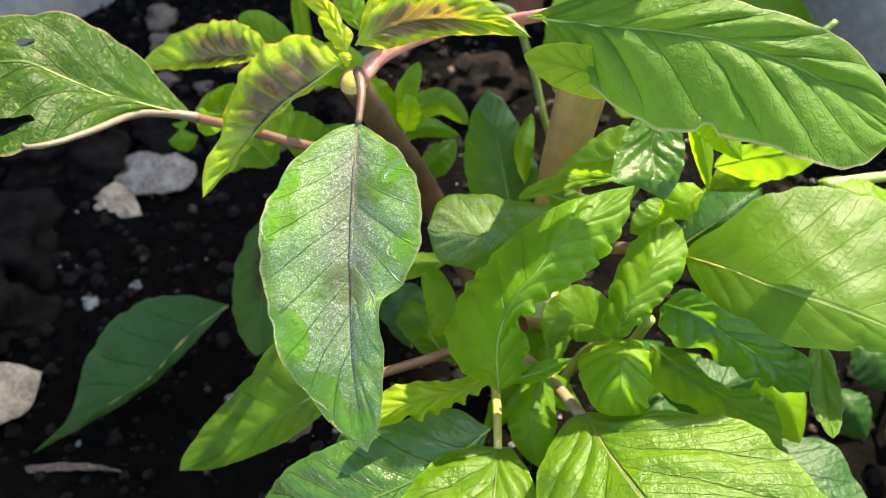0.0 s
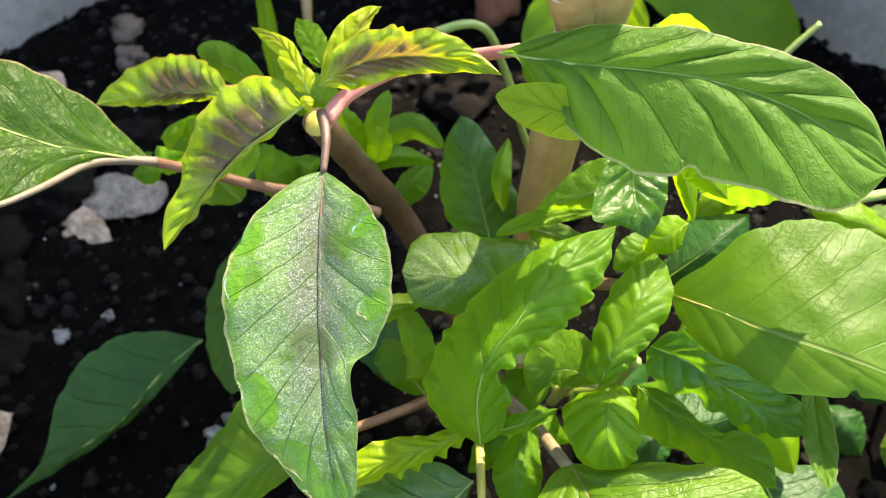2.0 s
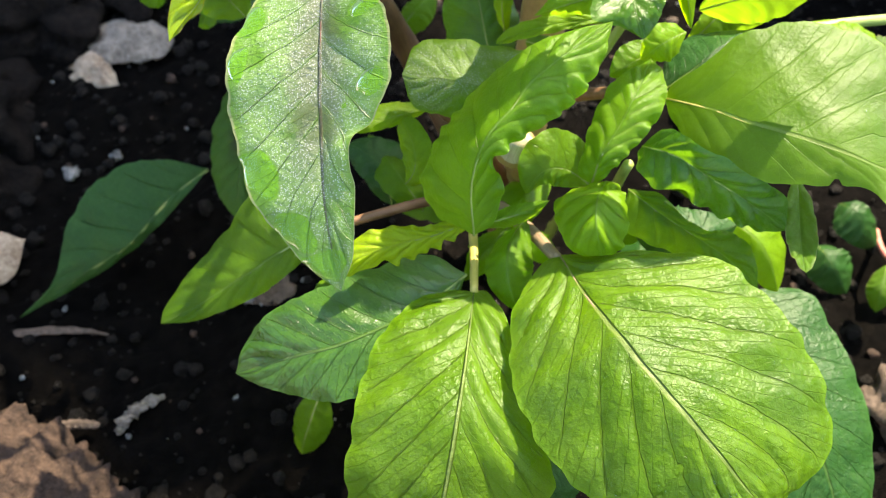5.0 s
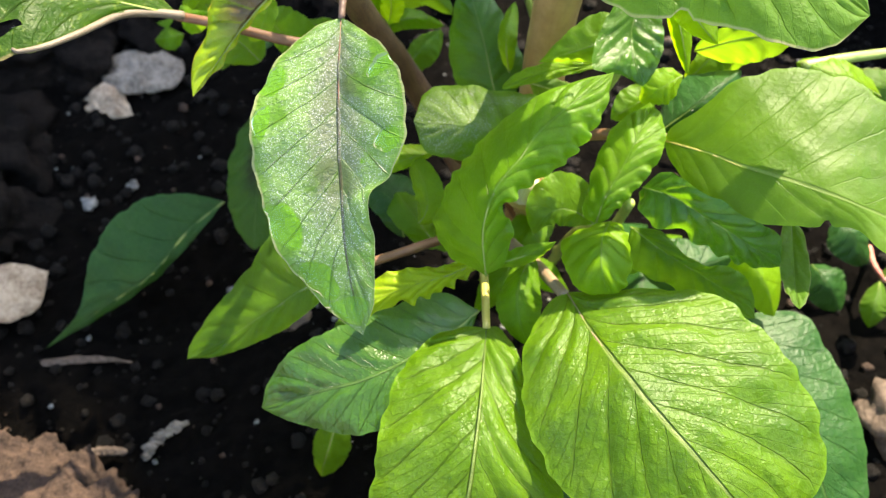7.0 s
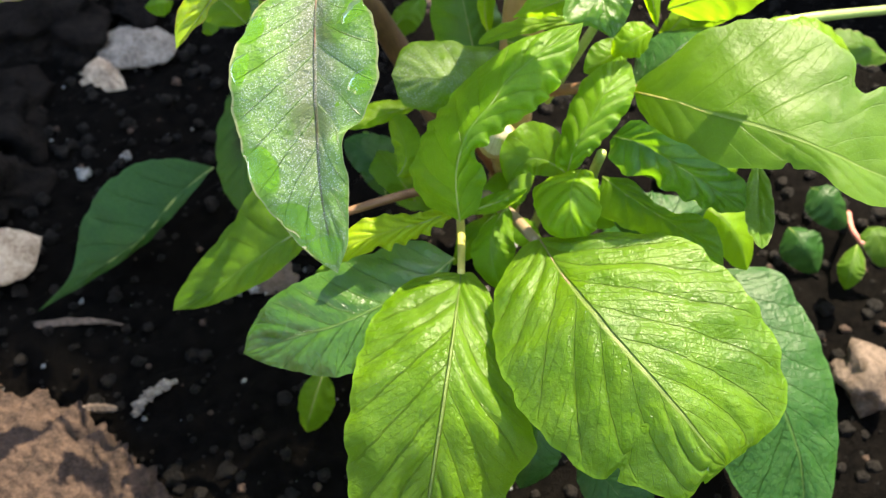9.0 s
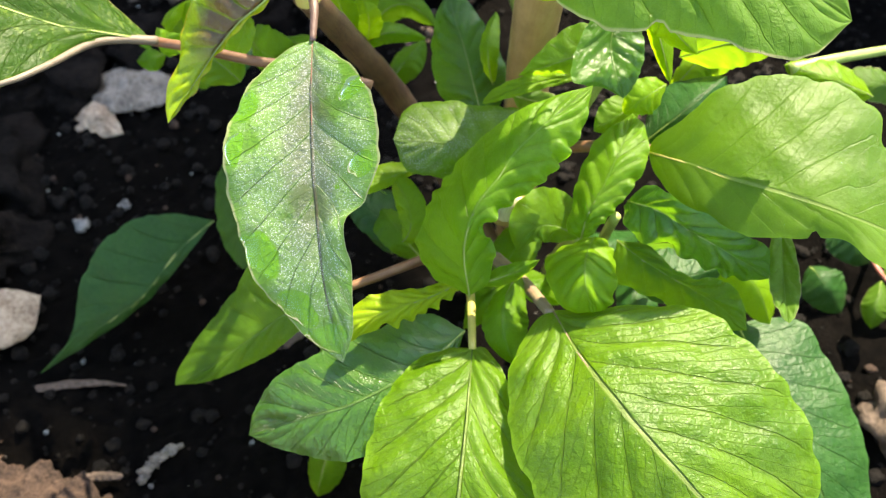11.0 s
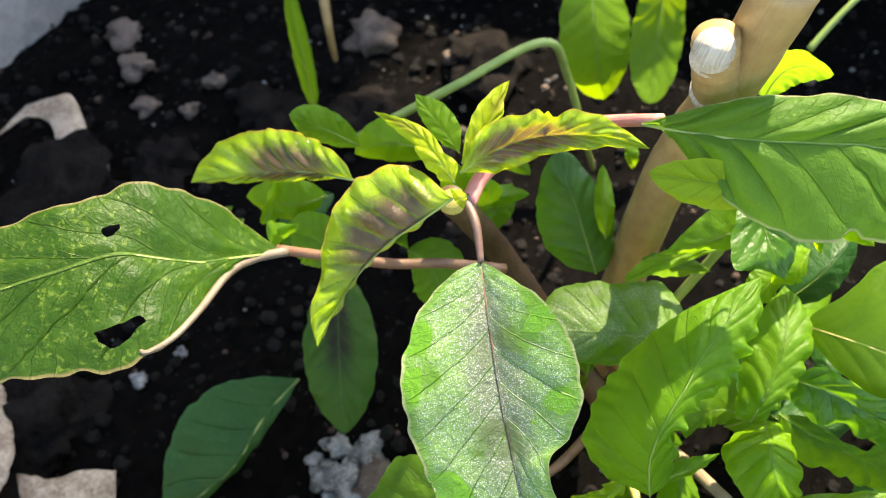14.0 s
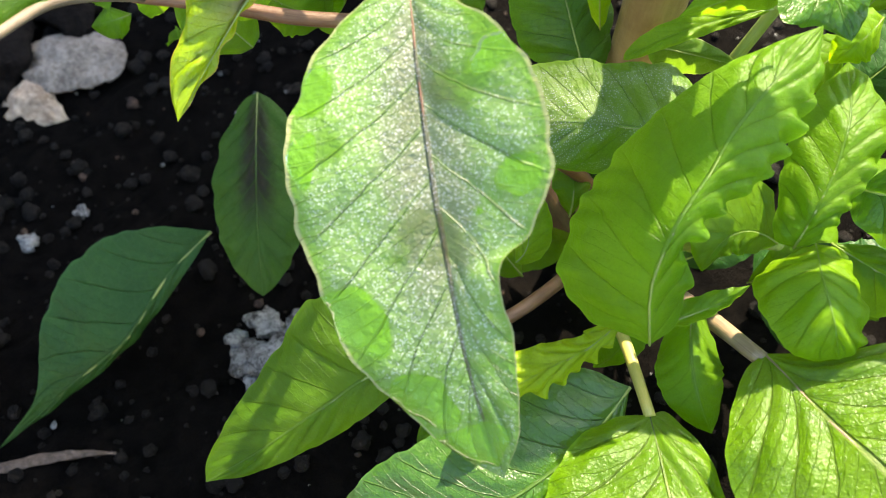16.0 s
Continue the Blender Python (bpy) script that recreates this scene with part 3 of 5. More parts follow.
leaf_b = limb_leaf(worn_leaf, [(-0.0780, 0.2100, 0.1580), (-0.0880, 0.2038, 0.1680), (-0.0980, 0.1977, 0.1770), (-0.1135, 0.1949, 0.1890), (-0.1288, 0.1910, 0.1910), (-0.1464, 0.1884, 0.1890), (-0.1656, 0.1853, 0.1830), (-0.1894, 0.1840, 0.1720)], [(-0.0823, 0.2136, 0.1620), (-0.0885, 0.2159, 0.1700), (-0.0951, 0.2171, 0.1790), (-0.1055, 0.2154, 0.1900), (-0.1132, 0.2145, 0.1930), (-0.1208, 0.2091, 0.1950), (-0.1333, 0.2075, 0.1950), (-0.1443, 0.2036, 0.1940), (-0.1563, 0.1960, 0.1910), (-0.1716, 0.1910, 0.1840)], [(-0.0829, 0.2082, 0.1610), (-0.0917, 0.1982, 0.1680), (-0.0978, 0.1851, 0.1730), (-0.1034, 0.1754, 0.1770), (-0.1097, 0.1706, 0.1790), (-0.1161, 0.1670, 0.1790), (-0.1297, 0.1679, 0.1810), (-0.1394, 0.1675, 0.1810), (-0.1573, 0.1715, 0.1790), (-0.1739, 0.1770, 0.1750)], quilt=0.0009, veins=7, fine=2, rib_at=0.002, bulge=0.06, ragged=1.6, rough=0.0006, sweep=0.4, holes=HOLES_B, label="green leaf with a bare pale midrib, insect hole and torn brown edge")
limb_leaf(young_leaf, [(-0.0283, 0.1988, 0.1870), (-0.0456, 0.1974, 0.1740), (-0.0547, 0.1956, 0.1650), (-0.0634, 0.1900, 0.1570), (-0.0708, 0.1806, 0.1515)], [(-0.0367, 0.2116, 0.1860), (-0.0461, 0.2150, 0.1840), (-0.0566, 0.2132, 0.1780), (-0.0646, 0.2062, 0.1680), (-0.0672, 0.1981, 0.1610), (-0.0717, 0.1896, 0.1550)], [(-0.0375, 0.1987, 0.1780), (-0.0474, 0.1978, 0.1700), (-0.0571, 0.1955, 0.1600), (-0.0641, 0.1897, 0.1540)], quilt=0.0022, veins=11, wave=0.0006, waves=7, sweep=0.25, fine=1.6, frill=((0, 0.08, 0.7, 0.0007, 7),), label="young yellow-green folded leaf with a purple-brown centre and red margin")
limb_leaf(young_leaf, [(-0.0542, 0.2223, 0.1720), (-0.0698, 0.2347, 0.1640), (-0.0877, 0.2441, 0.1550), (-0.1086, 0.2519, 0.1460)], [(-0.0569, 0.2294, 0.1740), (-0.0683, 0.2446, 0.1700), (-0.0814, 0.2551, 0.1630), (-0.0955, 0.2606, 0.1550), (-0.1047, 0.2571, 0.1490)], [(-0.0643, 0.2305, 0.1640), (-0.0804, 0.2398, 0.1550), (-0.0971, 0.2482, 0.1480)], quilt=0.0019, veins=11, wave=0.0005, waves=7, fine=1.4, frill=((0, 0.05, 0.8, 0.0006, 8),), label="young yellow-green leaf with a purple-brown centre")
limb_leaf(young_leaf, [(-0.0250, 0.2069, 0.1870), (-0.0145, 0.2087, 0.1920), (-0.0022, 0.2093, 0.1940), (0.0122, 0.2058, 0.1950), (0.0241, 0.2001, 0.1940)], [(-0.0191, 0.2128, 0.1950), (-0.0106, 0.2127, 0.2000), (-0.0021, 0.2092, 0.2030), (0.0060, 0.2095, 0.2020), (0.0153, 0.2069, 0.1990)], [(-0.0167, 0.2062, 0.1860), (-0.0106, 0.2051, 0.1880), (-0.0020, 0.2062, 0.1900), (0.0136, 0.2042, 0.1920)], quilt=0.0019, veins=11, wave=0.0006, waves=6, fine=1.4, frill=((0, 0.05, 0.9, 0.0010, 5), (1, 0.1, 0.8, 0.0006, 5)), label="young yellow-green ruffled leaf arching beside the shoot tip")
limb_leaf(tip_leaf, [(-0.0242, 0.2084, 0.1890), (-0.0176, 0.2135, 0.1940), (-0.0125, 0.2195, 0.1970), (-0.0074, 0.2282, 0.1970)], [(-0.0221, 0.2134, 0.1950), (-0.0182, 0.2182, 0.1990), (-0.0121, 0.2235, 0.2000)], [(-0.0176, 0.2102, 0.1920), (-0.0120, 0.2168, 0.1950), (-0.0096, 0.2229, 0.1970)], veins=6, quilt=0.0008, fine=1.3, frill=((1, 0.1, 0.9, 0.0005, 5),), label="small yellow-green leaf with a purple tip at the shoot tip")
limb_leaf(tip_leaf, [(-0.0270, 0.2038, 0.1870), (-0.0292, 0.2078, 0.1900), (-0.0326, 0.2148, 0.1920), (-0.0376, 0.2224, 0.1920), (-0.0454, 0.2306, 0.1900)], [(-0.0302, 0.2064, 0.1860), (-0.0342, 0.2104, 0.1890), (-0.0361, 0.2164, 0.1900), (-0.0399, 0.2219, 0.1900)], [(-0.0254, 0.2077, 0.1900), (-0.0287, 0.2106, 0.1920), (-0.0304, 0.2157, 0.1930), (-0.0343, 0.2210, 0.1930)], veins=7, quilt=0.0007, fine=1.4, frill=((0, 0.1, 0.9, 0.0006, 5), (1, 0.1, 0.9, 0.0007, 5)), label="small narrow yellow-green leaf at the shoot tip")
limb_leaf(green_leaf, [(-0.0238, 0.2147, 0.1860), (-0.0282, 0.2238, 0.1890), (-0.0330, 0.2358, 0.1890)], [(-0.0289, 0.2199, 0.1860), (-0.0330, 0.2291, 0.1880)], [(-0.0225, 0.2203, 0.1900), (-0.0265, 0.2299, 0.1910)], veins=6, quilt=0.0006, fine=1.2, label="small pale green leaf at the shoot tip")
leaf(tip_leaf, base=(-0.0284, 0.2012, 0.1880), mid=(-0.0270, 0.1963, 0.1910), tip=(-0.0261, 0.1941, 0.1880), left=(-0.0251, 0.1974, 0.1900), right=(-0.0284, 0.1964, 0.1900), at=0.5, power=0.6, quilt=0.0002, veins=5, label="tiny yellow bud leaf at the shoot tip")
limb_leaf(pale_leaf, [(0.0237, 0.2072, 0.1960), (0.0305, 0.2010, 0.1990), (0.0440, 0.1916, 0.2030), (0.0581, 0.1860, 0.2050), (0.0740, 0.1836, 0.2030), (0.0931, 0.1774, 0.1980), (0.1162, 0.1687, 0.1860)], [(0.0316, 0.2031, 0.2030), (0.0420, 0.2012, 0.2070), (0.0587, 0.1975, 0.2100), (0.0752, 0.1926, 0.2100), (0.0942, 0.1870, 0.2060), (0.1111, 0.1807, 0.1970)], [(0.0284, 0.2039, 0.1960), (0.0326, 0.1959, 0.1930), (0.0385, 0.1864, 0.1900), (0.0448, 0.1780, 0.1880), (0.0532, 0.1708, 0.1870), (0.0645, 0.1677, 0.1870), (0.0770, 0.1652, 0.1870), (0.0896, 0.1588, 0.1860), (0.1026, 0.1577, 0.1850)], quilt=0.0021, rib_at=0.003, veins=8, wave=0.0010, waves=4, fine=1.8, bites=((1, 0.53, 0.02, 0.12),), label="large pale green leaf with a pink stalk and scalloped margin")

leaf(young_plain, base=(0.0548, 0.1854, 0.1880), mid=(0.0374, 0.1869, 0.1930), tip=(0.0218, 0.1931, 0.1930), left=(0.0388, 0.1824, 0.1870), right=(0.0338, 0.1910, 0.1990), at=0.5, power=0.7, veins=6, label="small bright green leaf beneath a larger leaf")
limb_leaf(glossy_leaf, [(0.0653, 0.2061, 0.1680), (0.0632, 0.1982, 0.1650), (0.0616, 0.1926, 0.1600), (0.0624, 0.1832, 0.1570), (0.0642, 0.1784, 0.1530)], [(0.0574, 0.2005, 0.1660), (0.0508, 0.1903, 0.1610), (0.0495, 0.1811, 0.1580), (0.0576, 0.1816, 0.1550)], [(0.0697, 0.1996, 0.1650), (0.0713, 0.1919, 0.1610), (0.0701, 0.1861, 0.1570), (0.0668, 0.1808, 0.1540)], veins=7, quilt=0.0010, fine=1.5, frill=((0, 0.1, 0.9, 0.0004, 6),), label="glossy dark green leaf catching the light")
leaf(bright_leaf, base=(0.0804, 0.1920, 0.1440), mid=(0.0729, 0.1853, 0.1460), tip=(0.0667, 0.1842, 0.1400), left=(0.0736, 0.1824, 0.1400), right=(0.0707, 0.1897, 0.1490), at=0.45, power=0.6, veins=5, label="small bright green leaf lobe below a glossy leaf")
leaf(green_leaf, base=(0.0739, 0.1904, 0.1400), mid=(0.0653, 0.1843, 0.1400), tip=(0.0576, 0.1815, 0.1360), left=(0.0690, 0.1832, 0.1340), right=(0.0616, 0.1887, 0.1420), at=0.45, power=0.7, veins=6, label="small shaded green leaf")
leaf(bright_leaf, base=(0.0663, 0.1824, 0.1880), mid=(0.0714, 0.1739, 0.1840), tip=(0.0804, 0.1725, 0.1740), left=(0.0795, 0.1783, 0.1820), right=(0.0679, 0.1768, 0.1800), at=0.45, power=0.6, veins=6, wave=0.0006, label="small yellow-green leaf on the side shoot")
leaf(bright_leaf, base=(0.0694, 0.1917, 0.1780), mid=(0.0738, 0.1856, 0.1680), tip=(0.0797, 0.1863, 0.1500), left=(0.0806, 0.1912, 0.1600), right=(0.0727, 0.1895, 0.1620), at=0.5, power=0.6, veins=6, label="small yellow-green leaf behind another")
limb_leaf(green_leaf, [(0.0632, 0.1974, 0.1560), (0.0544, 0.1949, 0.1560), (0.0451, 0.1944, 0.1530), (0.0350, 0.1963, 0.1470)], [(0.0596, 0.2014, 0.1600), (0.0521, 0.2024, 0.1610), (0.0436, 0.1998, 0.1560)], [(0.0559, 0.1929, 0.1510), (0.0459, 0.1950, 0.1480)], veins=7, fine=1.2, label="green leaf with small pale insect marks")
leaf(bright_leaf, base=(0.0586, 0.1994, 0.1430), mid=(0.0378, 0.1970, 0.1420), tip=(0.0238, 0.1943, 0.1380), left=(0.0335, 0.1944, 0.1400), right=(0.0329, 0.1991, 0.1430), at=0.5, power=0.6, veins=7, wave=0.0006, label="narrow folded green leaf")
leaf(pale_leaf, base=(0.0344, 0.2071, 0.1280), mid=(0.0435, 0.2049, 0.1260), tip=(0.0586, 0.2035, 0.1200), left=(0.0454, 0.2079, 0.1280), right=(0.0414, 0.2059, 0.1180), at=0.45, power=0.7, veins=7, label="pale leaf underside below the canopy")
limb_leaf(glossy_leaf, [(0.0250, 0.2189, 0.1040), (0.0224, 0.2264, 0.1140), (0.0194, 0.2357, 0.1250), (0.0164, 0.2440, 0.1330), (0.0154, 0.2516, 0.1370)], [(0.0161, 0.2252, 0.1020), (0.0090, 0.2330, 0.1060), (0.0074, 0.2420, 0.1160), (0.0103, 0.2478, 0.1300)], [(0.0305, 0.2212, 0.1060), (0.0348, 0.2334, 0.1120), (0.0306, 0.2406, 0.1220), (0.0214, 0.2485, 0.1350)], veins=9, quilt=0.0010, fine=1.3, bulge=0.16, label="upright dark green leaf behind the shoot")
limb_leaf(dewy_small, [(0.0393, 0.1740, 0.1340), (0.0225, 0.1758, 0.1370), (0.0099, 0.1786, 0.1380), (-0.0049, 0.1831, 0.1360)], [(0.0392, 0.1877, 0.1340), (0.0347, 0.1947, 0.1340), (0.0231, 0.1944, 0.1370), (0.0096, 0.1958, 0.1390), (-0.0008, 0.1926, 0.1390)], [(0.0287, 0.1732, 0.1290), (0.0152, 0.1721, 0.1270), (0.0087, 0.1735, 0.1280), (-0.0013, 0.1755, 0.1300)], veins=9, quilt=0.0010, fine=1.4, label="green leaf with a grey dewy patch, half hidden")
leaf_i = limb_leaf(green_leaf, [(0.0160, 0.1322, 0.1230), (0.0150, 0.1376, 0.1380), (0.0183, 0.1422, 0.1500), (0.0252, 0.1491, 0.1550), (0.0336, 0.1578, 0.1600), (0.0540, 0.1754, 0.1620)], [(0.0113, 0.1361, 0.1220), (0.0043, 0.1423, 0.1210), (0.0014, 0.1509, 0.1250), (0.0042, 0.1573, 0.1320), (0.0115, 0.1643, 0.1400), (0.0209, 0.1685, 0.1490), (0.0307, 0.1708, 0.1570), (0.0417, 0.1726, 0.1610)], [(0.0217, 0.1348, 0.1260), (0.0238, 0.1399, 0.1360), (0.0210, 0.1404, 0.1450), (0.0300, 0.1468, 0.1480), (0.0408, 0.1528, 0.1520), (0.0498, 0.1633, 0.1570)], rib_at=0.002, veins=9, quilt=0.0010, wave=0.0003, fine=2, bulge=0.14, frill=((1, 0.12, 0.97, 0.0021, 11), (0, 0.05, 0.6, 0.0006, 9)), label="large green leaf folded along its midrib with a ruffled margin")
leaf_k = limb_leaf(smooth_leaf, [(0.0717, 0.1696, 0.1390), (0.0806, 0.1583, 0.1460), (0.0909, 0.1478, 0.1500), (0.1046, 0.1393, 0.1520), (0.1179, 0.1331, 0.1500), (0.1438, 0.1270, 0.1400)], [(0.0739, 0.1712, 0.1430), (0.0814, 0.1723, 0.1500), (0.0928, 0.1770, 0.1570), (0.1086, 0.1780, 0.1590), (0.1245, 0.1727, 0.1580), (0.1349, 0.1632, 0.1540), (0.1473, 0.1510, 0.1470)], [(0.0730, 0.1603, 0.1380), (0.0802, 0.1449, 0.1400), (0.0900, 0.1350, 0.1430), (0.1042, 0.1302, 0.1460), (0.1145, 0.1286, 0.1470), (0.1214, 0.1211, 0.1460), (0.1324, 0.1188, 0.1420)], veins=9, quilt=0.0003, wave=0.0002, midrib=yellow_skin, rib_at=0.003, fine=1.5, bulge=0.06, bites=((1, 0.58, 0.012, 0.22), (0, 0.67, 0.035, 0.25)), label="large smooth light green leaf with a bitten edge")
limb_leaf(green_leaf, [(0.0500, 0.1476, 0.1270), (0.0514, 0.1491, 0.1360), (0.0568, 0.1561, 0.1420), (0.0629, 0.1672, 0.1450), (0.0687, 0.1816, 0.1430)], [(0.0461, 0.1497, 0.1280), (0.0478, 0.1562, 0.1320), (0.0510, 0.1646, 0.1370), (0.0577, 0.1732, 0.1430)], [(0.0525, 0.1464, 0.1300), (0.0570, 0.1486, 0.1350), (0.0643, 0.1546, 0.1400), (0.0699, 0.1628, 0.1430), (0.0715, 0.1751, 0.1430)], veins=8, quilt=0.0009, wave=0.0004, fine=1.7, frill=((1, 0.05, 0.75, 0.0012, 7),), label="dark green upright leaf with a bright curled margin")
leaf(green_leaf, base=(0.0506, 0.1527, 0.1200), mid=(0.0409, 0.1524, 0.1280), tip=(0.0315, 0.1475, 0.1220), left=(0.0384, 0.1491, 0.1240), right=(0.0430, 0.1619, 0.1340), at=0.4, power=0.6, veins=6, wave=0.0008, label="small curled green leaf")
limb_leaf(bright_leaf, [(0.0537, 0.1467, 0.1290), (0.0495, 0.1364, 0.1340), (0.0481, 0.1269, 0.1340), (0.0500, 0.1221, 0.1270)], [(0.0461, 0.1451, 0.1280), (0.0387, 0.1402, 0.1270), (0.0395, 0.1293, 0.1270), (0.0437, 0.1241, 0.1250)], [(0.0573, 0.1431, 0.1300), (0.0581, 0.1338, 0.1300), (0.0554, 0.1240, 0.1270)], veins=7, quilt=0.0011, fine=1.6, frill=((1, 0.1, 0.9, 0.0007, 4),), label="bright green leaf half in shade")
limb_leaf(glossy_leaf, [(0.0642, 0.1554, 0.1340), (0.0708, 0.1475, 0.1390), (0.0798, 0.1379, 0.1400), (0.0903, 0.1318, 0.1360), (0.1011, 0.1295, 0.1280)], [(0.0691, 0.1553, 0.1410), (0.0750, 0.1460, 0.1460), (0.0865, 0.1360, 0.1450), (0.0993, 0.1350, 0.1360)], [(0.0628, 0.1538, 0.1300), (0.0660, 0.1434, 0.1300), (0.0721, 0.1417, 0.1310), (0.0791, 0.1363, 0.1300), (0.0877, 0.1312, 0.1290), (0.0963, 0.1296, 0.1270)], veins=8, quilt=0.0011, fine=1.7, frill=((1, 0.02, 0.95, 0.0016, 6.5), (0, 0.1, 0.9, 0.0009, 4)), label="glossy green leaf with a ruffled yellowish margin")
limb_leaf(green_leaf, [(0.0621, 0.1511, 0.1200), (0.0690, 0.1430, 0.1200), (0.0792, 0.1364, 0.1170), (0.0903, 0.1315, 0.1110), (0.0995, 0.1261, 0.1040)], [(0.0710, 0.1468, 0.1220), (0.0788, 0.1375, 0.1200), (0.0920, 0.1371, 0.1160), (0.0985, 0.1330, 0.1100)], [(0.0601, 0.1423, 0.1130), (0.0696, 0.1371, 0.1110), (0.0786, 0.1329, 0.1080), (0.0893, 0.1276, 0.1040)], veins=8, quilt=0.0011, fine=1.5, frill=((1, 0.05, 0.9, 0.0017, 4), (0, 0.2, 0.95, 0.0012, 4)), label="dark green leaf below others")
leaf(pale_leaf, base=(0.1101, 0.1503, 0.1250), mid=(0.1048, 0.1297, 0.1280), tip=(0.0999, 0.1116, 0.1340), left=(0.1102, 0.1335, 0.1280), right=(0.1014, 0.1338, 0.1280), at=0.4, power=0.6, veins=6, label="pale green hanging leaf tip")
limb_leaf(dull_shade_leaf, [(0.1121, 0.1521, 0.0620), (0.1172, 0.1275, 0.0620), (0.1244, 0.1025, 0.0580), (0.1305, 0.0836, 0.0480), (0.1313, 0.0640, 0.0360)], [(0.1342, 0.1531, 0.0600), (0.1430, 0.1343, 0.0570), (0.1474, 0.1153, 0.0530), (0.1467, 0.0940, 0.0470), (0.1397, 0.0703, 0.0400)], [(0.1018, 0.1344, 0.0550), (0.1010, 0.1060, 0.0520), (0.1059, 0.0818, 0.0440), (0.1160, 0.0676, 0.0380)], veins=9, quilt=0.0006, fine=1.3, label="large dull bluish-green leaf below the plant")

leaf_l = limb_leaf(broad_leaf, [(0.0402, 0.1288, 0.1180), (0.0450, 0.1096, 0.1260), (0.0531, 0.0907, 0.1310), (0.0642, 0.0740, 0.1300), (0.0767, 0.0605, 0.1220), (0.0835, 0.0564, 0.1150)], [(0.0503, 0.1250, 0.1240), (0.0713, 0.1229, 0.1280), (0.0839, 0.1178, 0.1280), (0.0944, 0.1050, 0.1260), (0.1015, 0.0923, 0.1220), (0.1037, 0.0761, 0.1160), (0.0973, 0.0659, 0.1140)], [(0.0346, 0.1254, 0.1180), (0.0282, 0.1153, 0.1180), (0.0246, 0.1017, 0.1180), (0.0253, 0.0876, 0.1170), (0.0296, 0.0758, 0.1160), (0.0382, 0.0641, 0.1140), (0.0486, 0.0550, 0.1130), (0.0591, 0.0518, 0.1140), (0.0708, 0.0484, 0.1120), (0.0799, 0.0539, 0.1130)], veins=8, sweep=0.50, rough=0.0005, quilt=0.0014, midrib=rib_skin, rib_at=0.0035, fine=2, bulge=0.05, wave=0.0006, bites=((1, 0.73, 0.006, 0.16), (1, 0.925, 0.012, 0.2), (0, 0.93, 0.01, 0.1)), label="very large light green leaf with wet sheen and torn tip")
leaf_m = limb_leaf(broad_leaf, [(0.0160, 0.1225, 0.1090), (0.0132, 0.0967, 0.1160), (0.0105, 0.0794, 0.1150), (0.0077, 0.0661, 0.1070), (0.0043, 0.0539, 0.0910), (0.0016, 0.0456, 0.0810)], [(0.0075, 0.1228, 0.1090), (-0.0040, 0.1163, 0.1100), (-0.0116, 0.1040, 0.1110), (-0.0151, 0.0915, 0.1100), (-0.0173, 0.0786, 0.1070), (-0.0183, 0.0665, 0.0990), (-0.0154, 0.0537, 0.0880)], [(0.0203, 0.1220, 0.1090), (0.0253, 0.1103, 0.1100), (0.0289, 0.0888, 0.1090), (0.0336, 0.0763, 0.1050), (0.0359, 0.0694, 0.1000), (0.0295, 0.0619, 0.0920), (0.0218, 0.0520, 0.0850)], rib_at=0.002, midrib=rib_dark, veins=8, sweep=0.46, rough=0.0005, quilt=0.0016, fine=2, bulge=0.10, wave=0.0006, label="large green leaf with deep veins")
WET_N = ((0.85, -0.52, 0.121, 0.391), (0.67, 0.7, 0.023, 0.315),)
leaf_n = limb_leaf(wet_leaf, [(0.0140, 0.1299, 0.1070), (0.0003, 0.1181, 0.1070), (-0.0192, 0.1092, 0.1040), (-0.0360, 0.1082, 0.0970), (-0.0552, 0.1086, 0.0860)], [(0.0024, 0.1349, 0.1100), (-0.0103, 0.1314, 0.1100), (-0.0277, 0.1264, 0.1060), (-0.0439, 0.1223, 0.0990), (-0.0525, 0.1156, 0.0910)], [(0.0053, 0.1117, 0.1000), (-0.0090, 0.0993, 0.0980), (-0.0214, 0.0950, 0.0950), (-0.0333, 0.0978, 0.0920), (-0.0470, 0.1036, 0.0880)], veins=9, quilt=0.0009, fine=1.5, wet=WET_N, bulge=0.12, label="glossy dark green leaf wet at its tip")
leaf(green_leaf, base=(-0.0155, 0.1339, 0.1050), mid=(-0.0248, 0.1309, 0.1000), tip=(-0.0328, 0.1274, 0.0950), left=(-0.0230, 0.1259, 0.0980), right=(-0.0286, 0.1342, 0.1000), at=0.5, power=0.6, veins=6, label="small green leaf tip between larger leaves")
leaf_o = limb_leaf(green_leaf, [(-0.0209, 0.1419, 0.1160), (-0.0371, 0.1437, 0.1050), (-0.0543, 0.1405, 0.0920), (-0.0709, 0.1365, 0.0810), (-0.0856, 0.1331, 0.0740)], [(-0.0322, 0.1504, 0.1160), (-0.0518, 0.1627, 0.1060), (-0.0637, 0.1570, 0.0930), (-0.0747, 0.1485, 0.0840), (-0.0845, 0.1389, 0.0760)], [(-0.0268, 0.1364, 0.1100), (-0.0353, 0.1384, 0.1020), (-0.0442, 0.1368, 0.0930), (-0.0534, 0.1351, 0.0860), (-0.0724, 0.1327, 0.0770)], veins=9, quilt=0.0008, fine=1.5, bulge=0.12, label="green leaf with a blunt tip, half in shade")
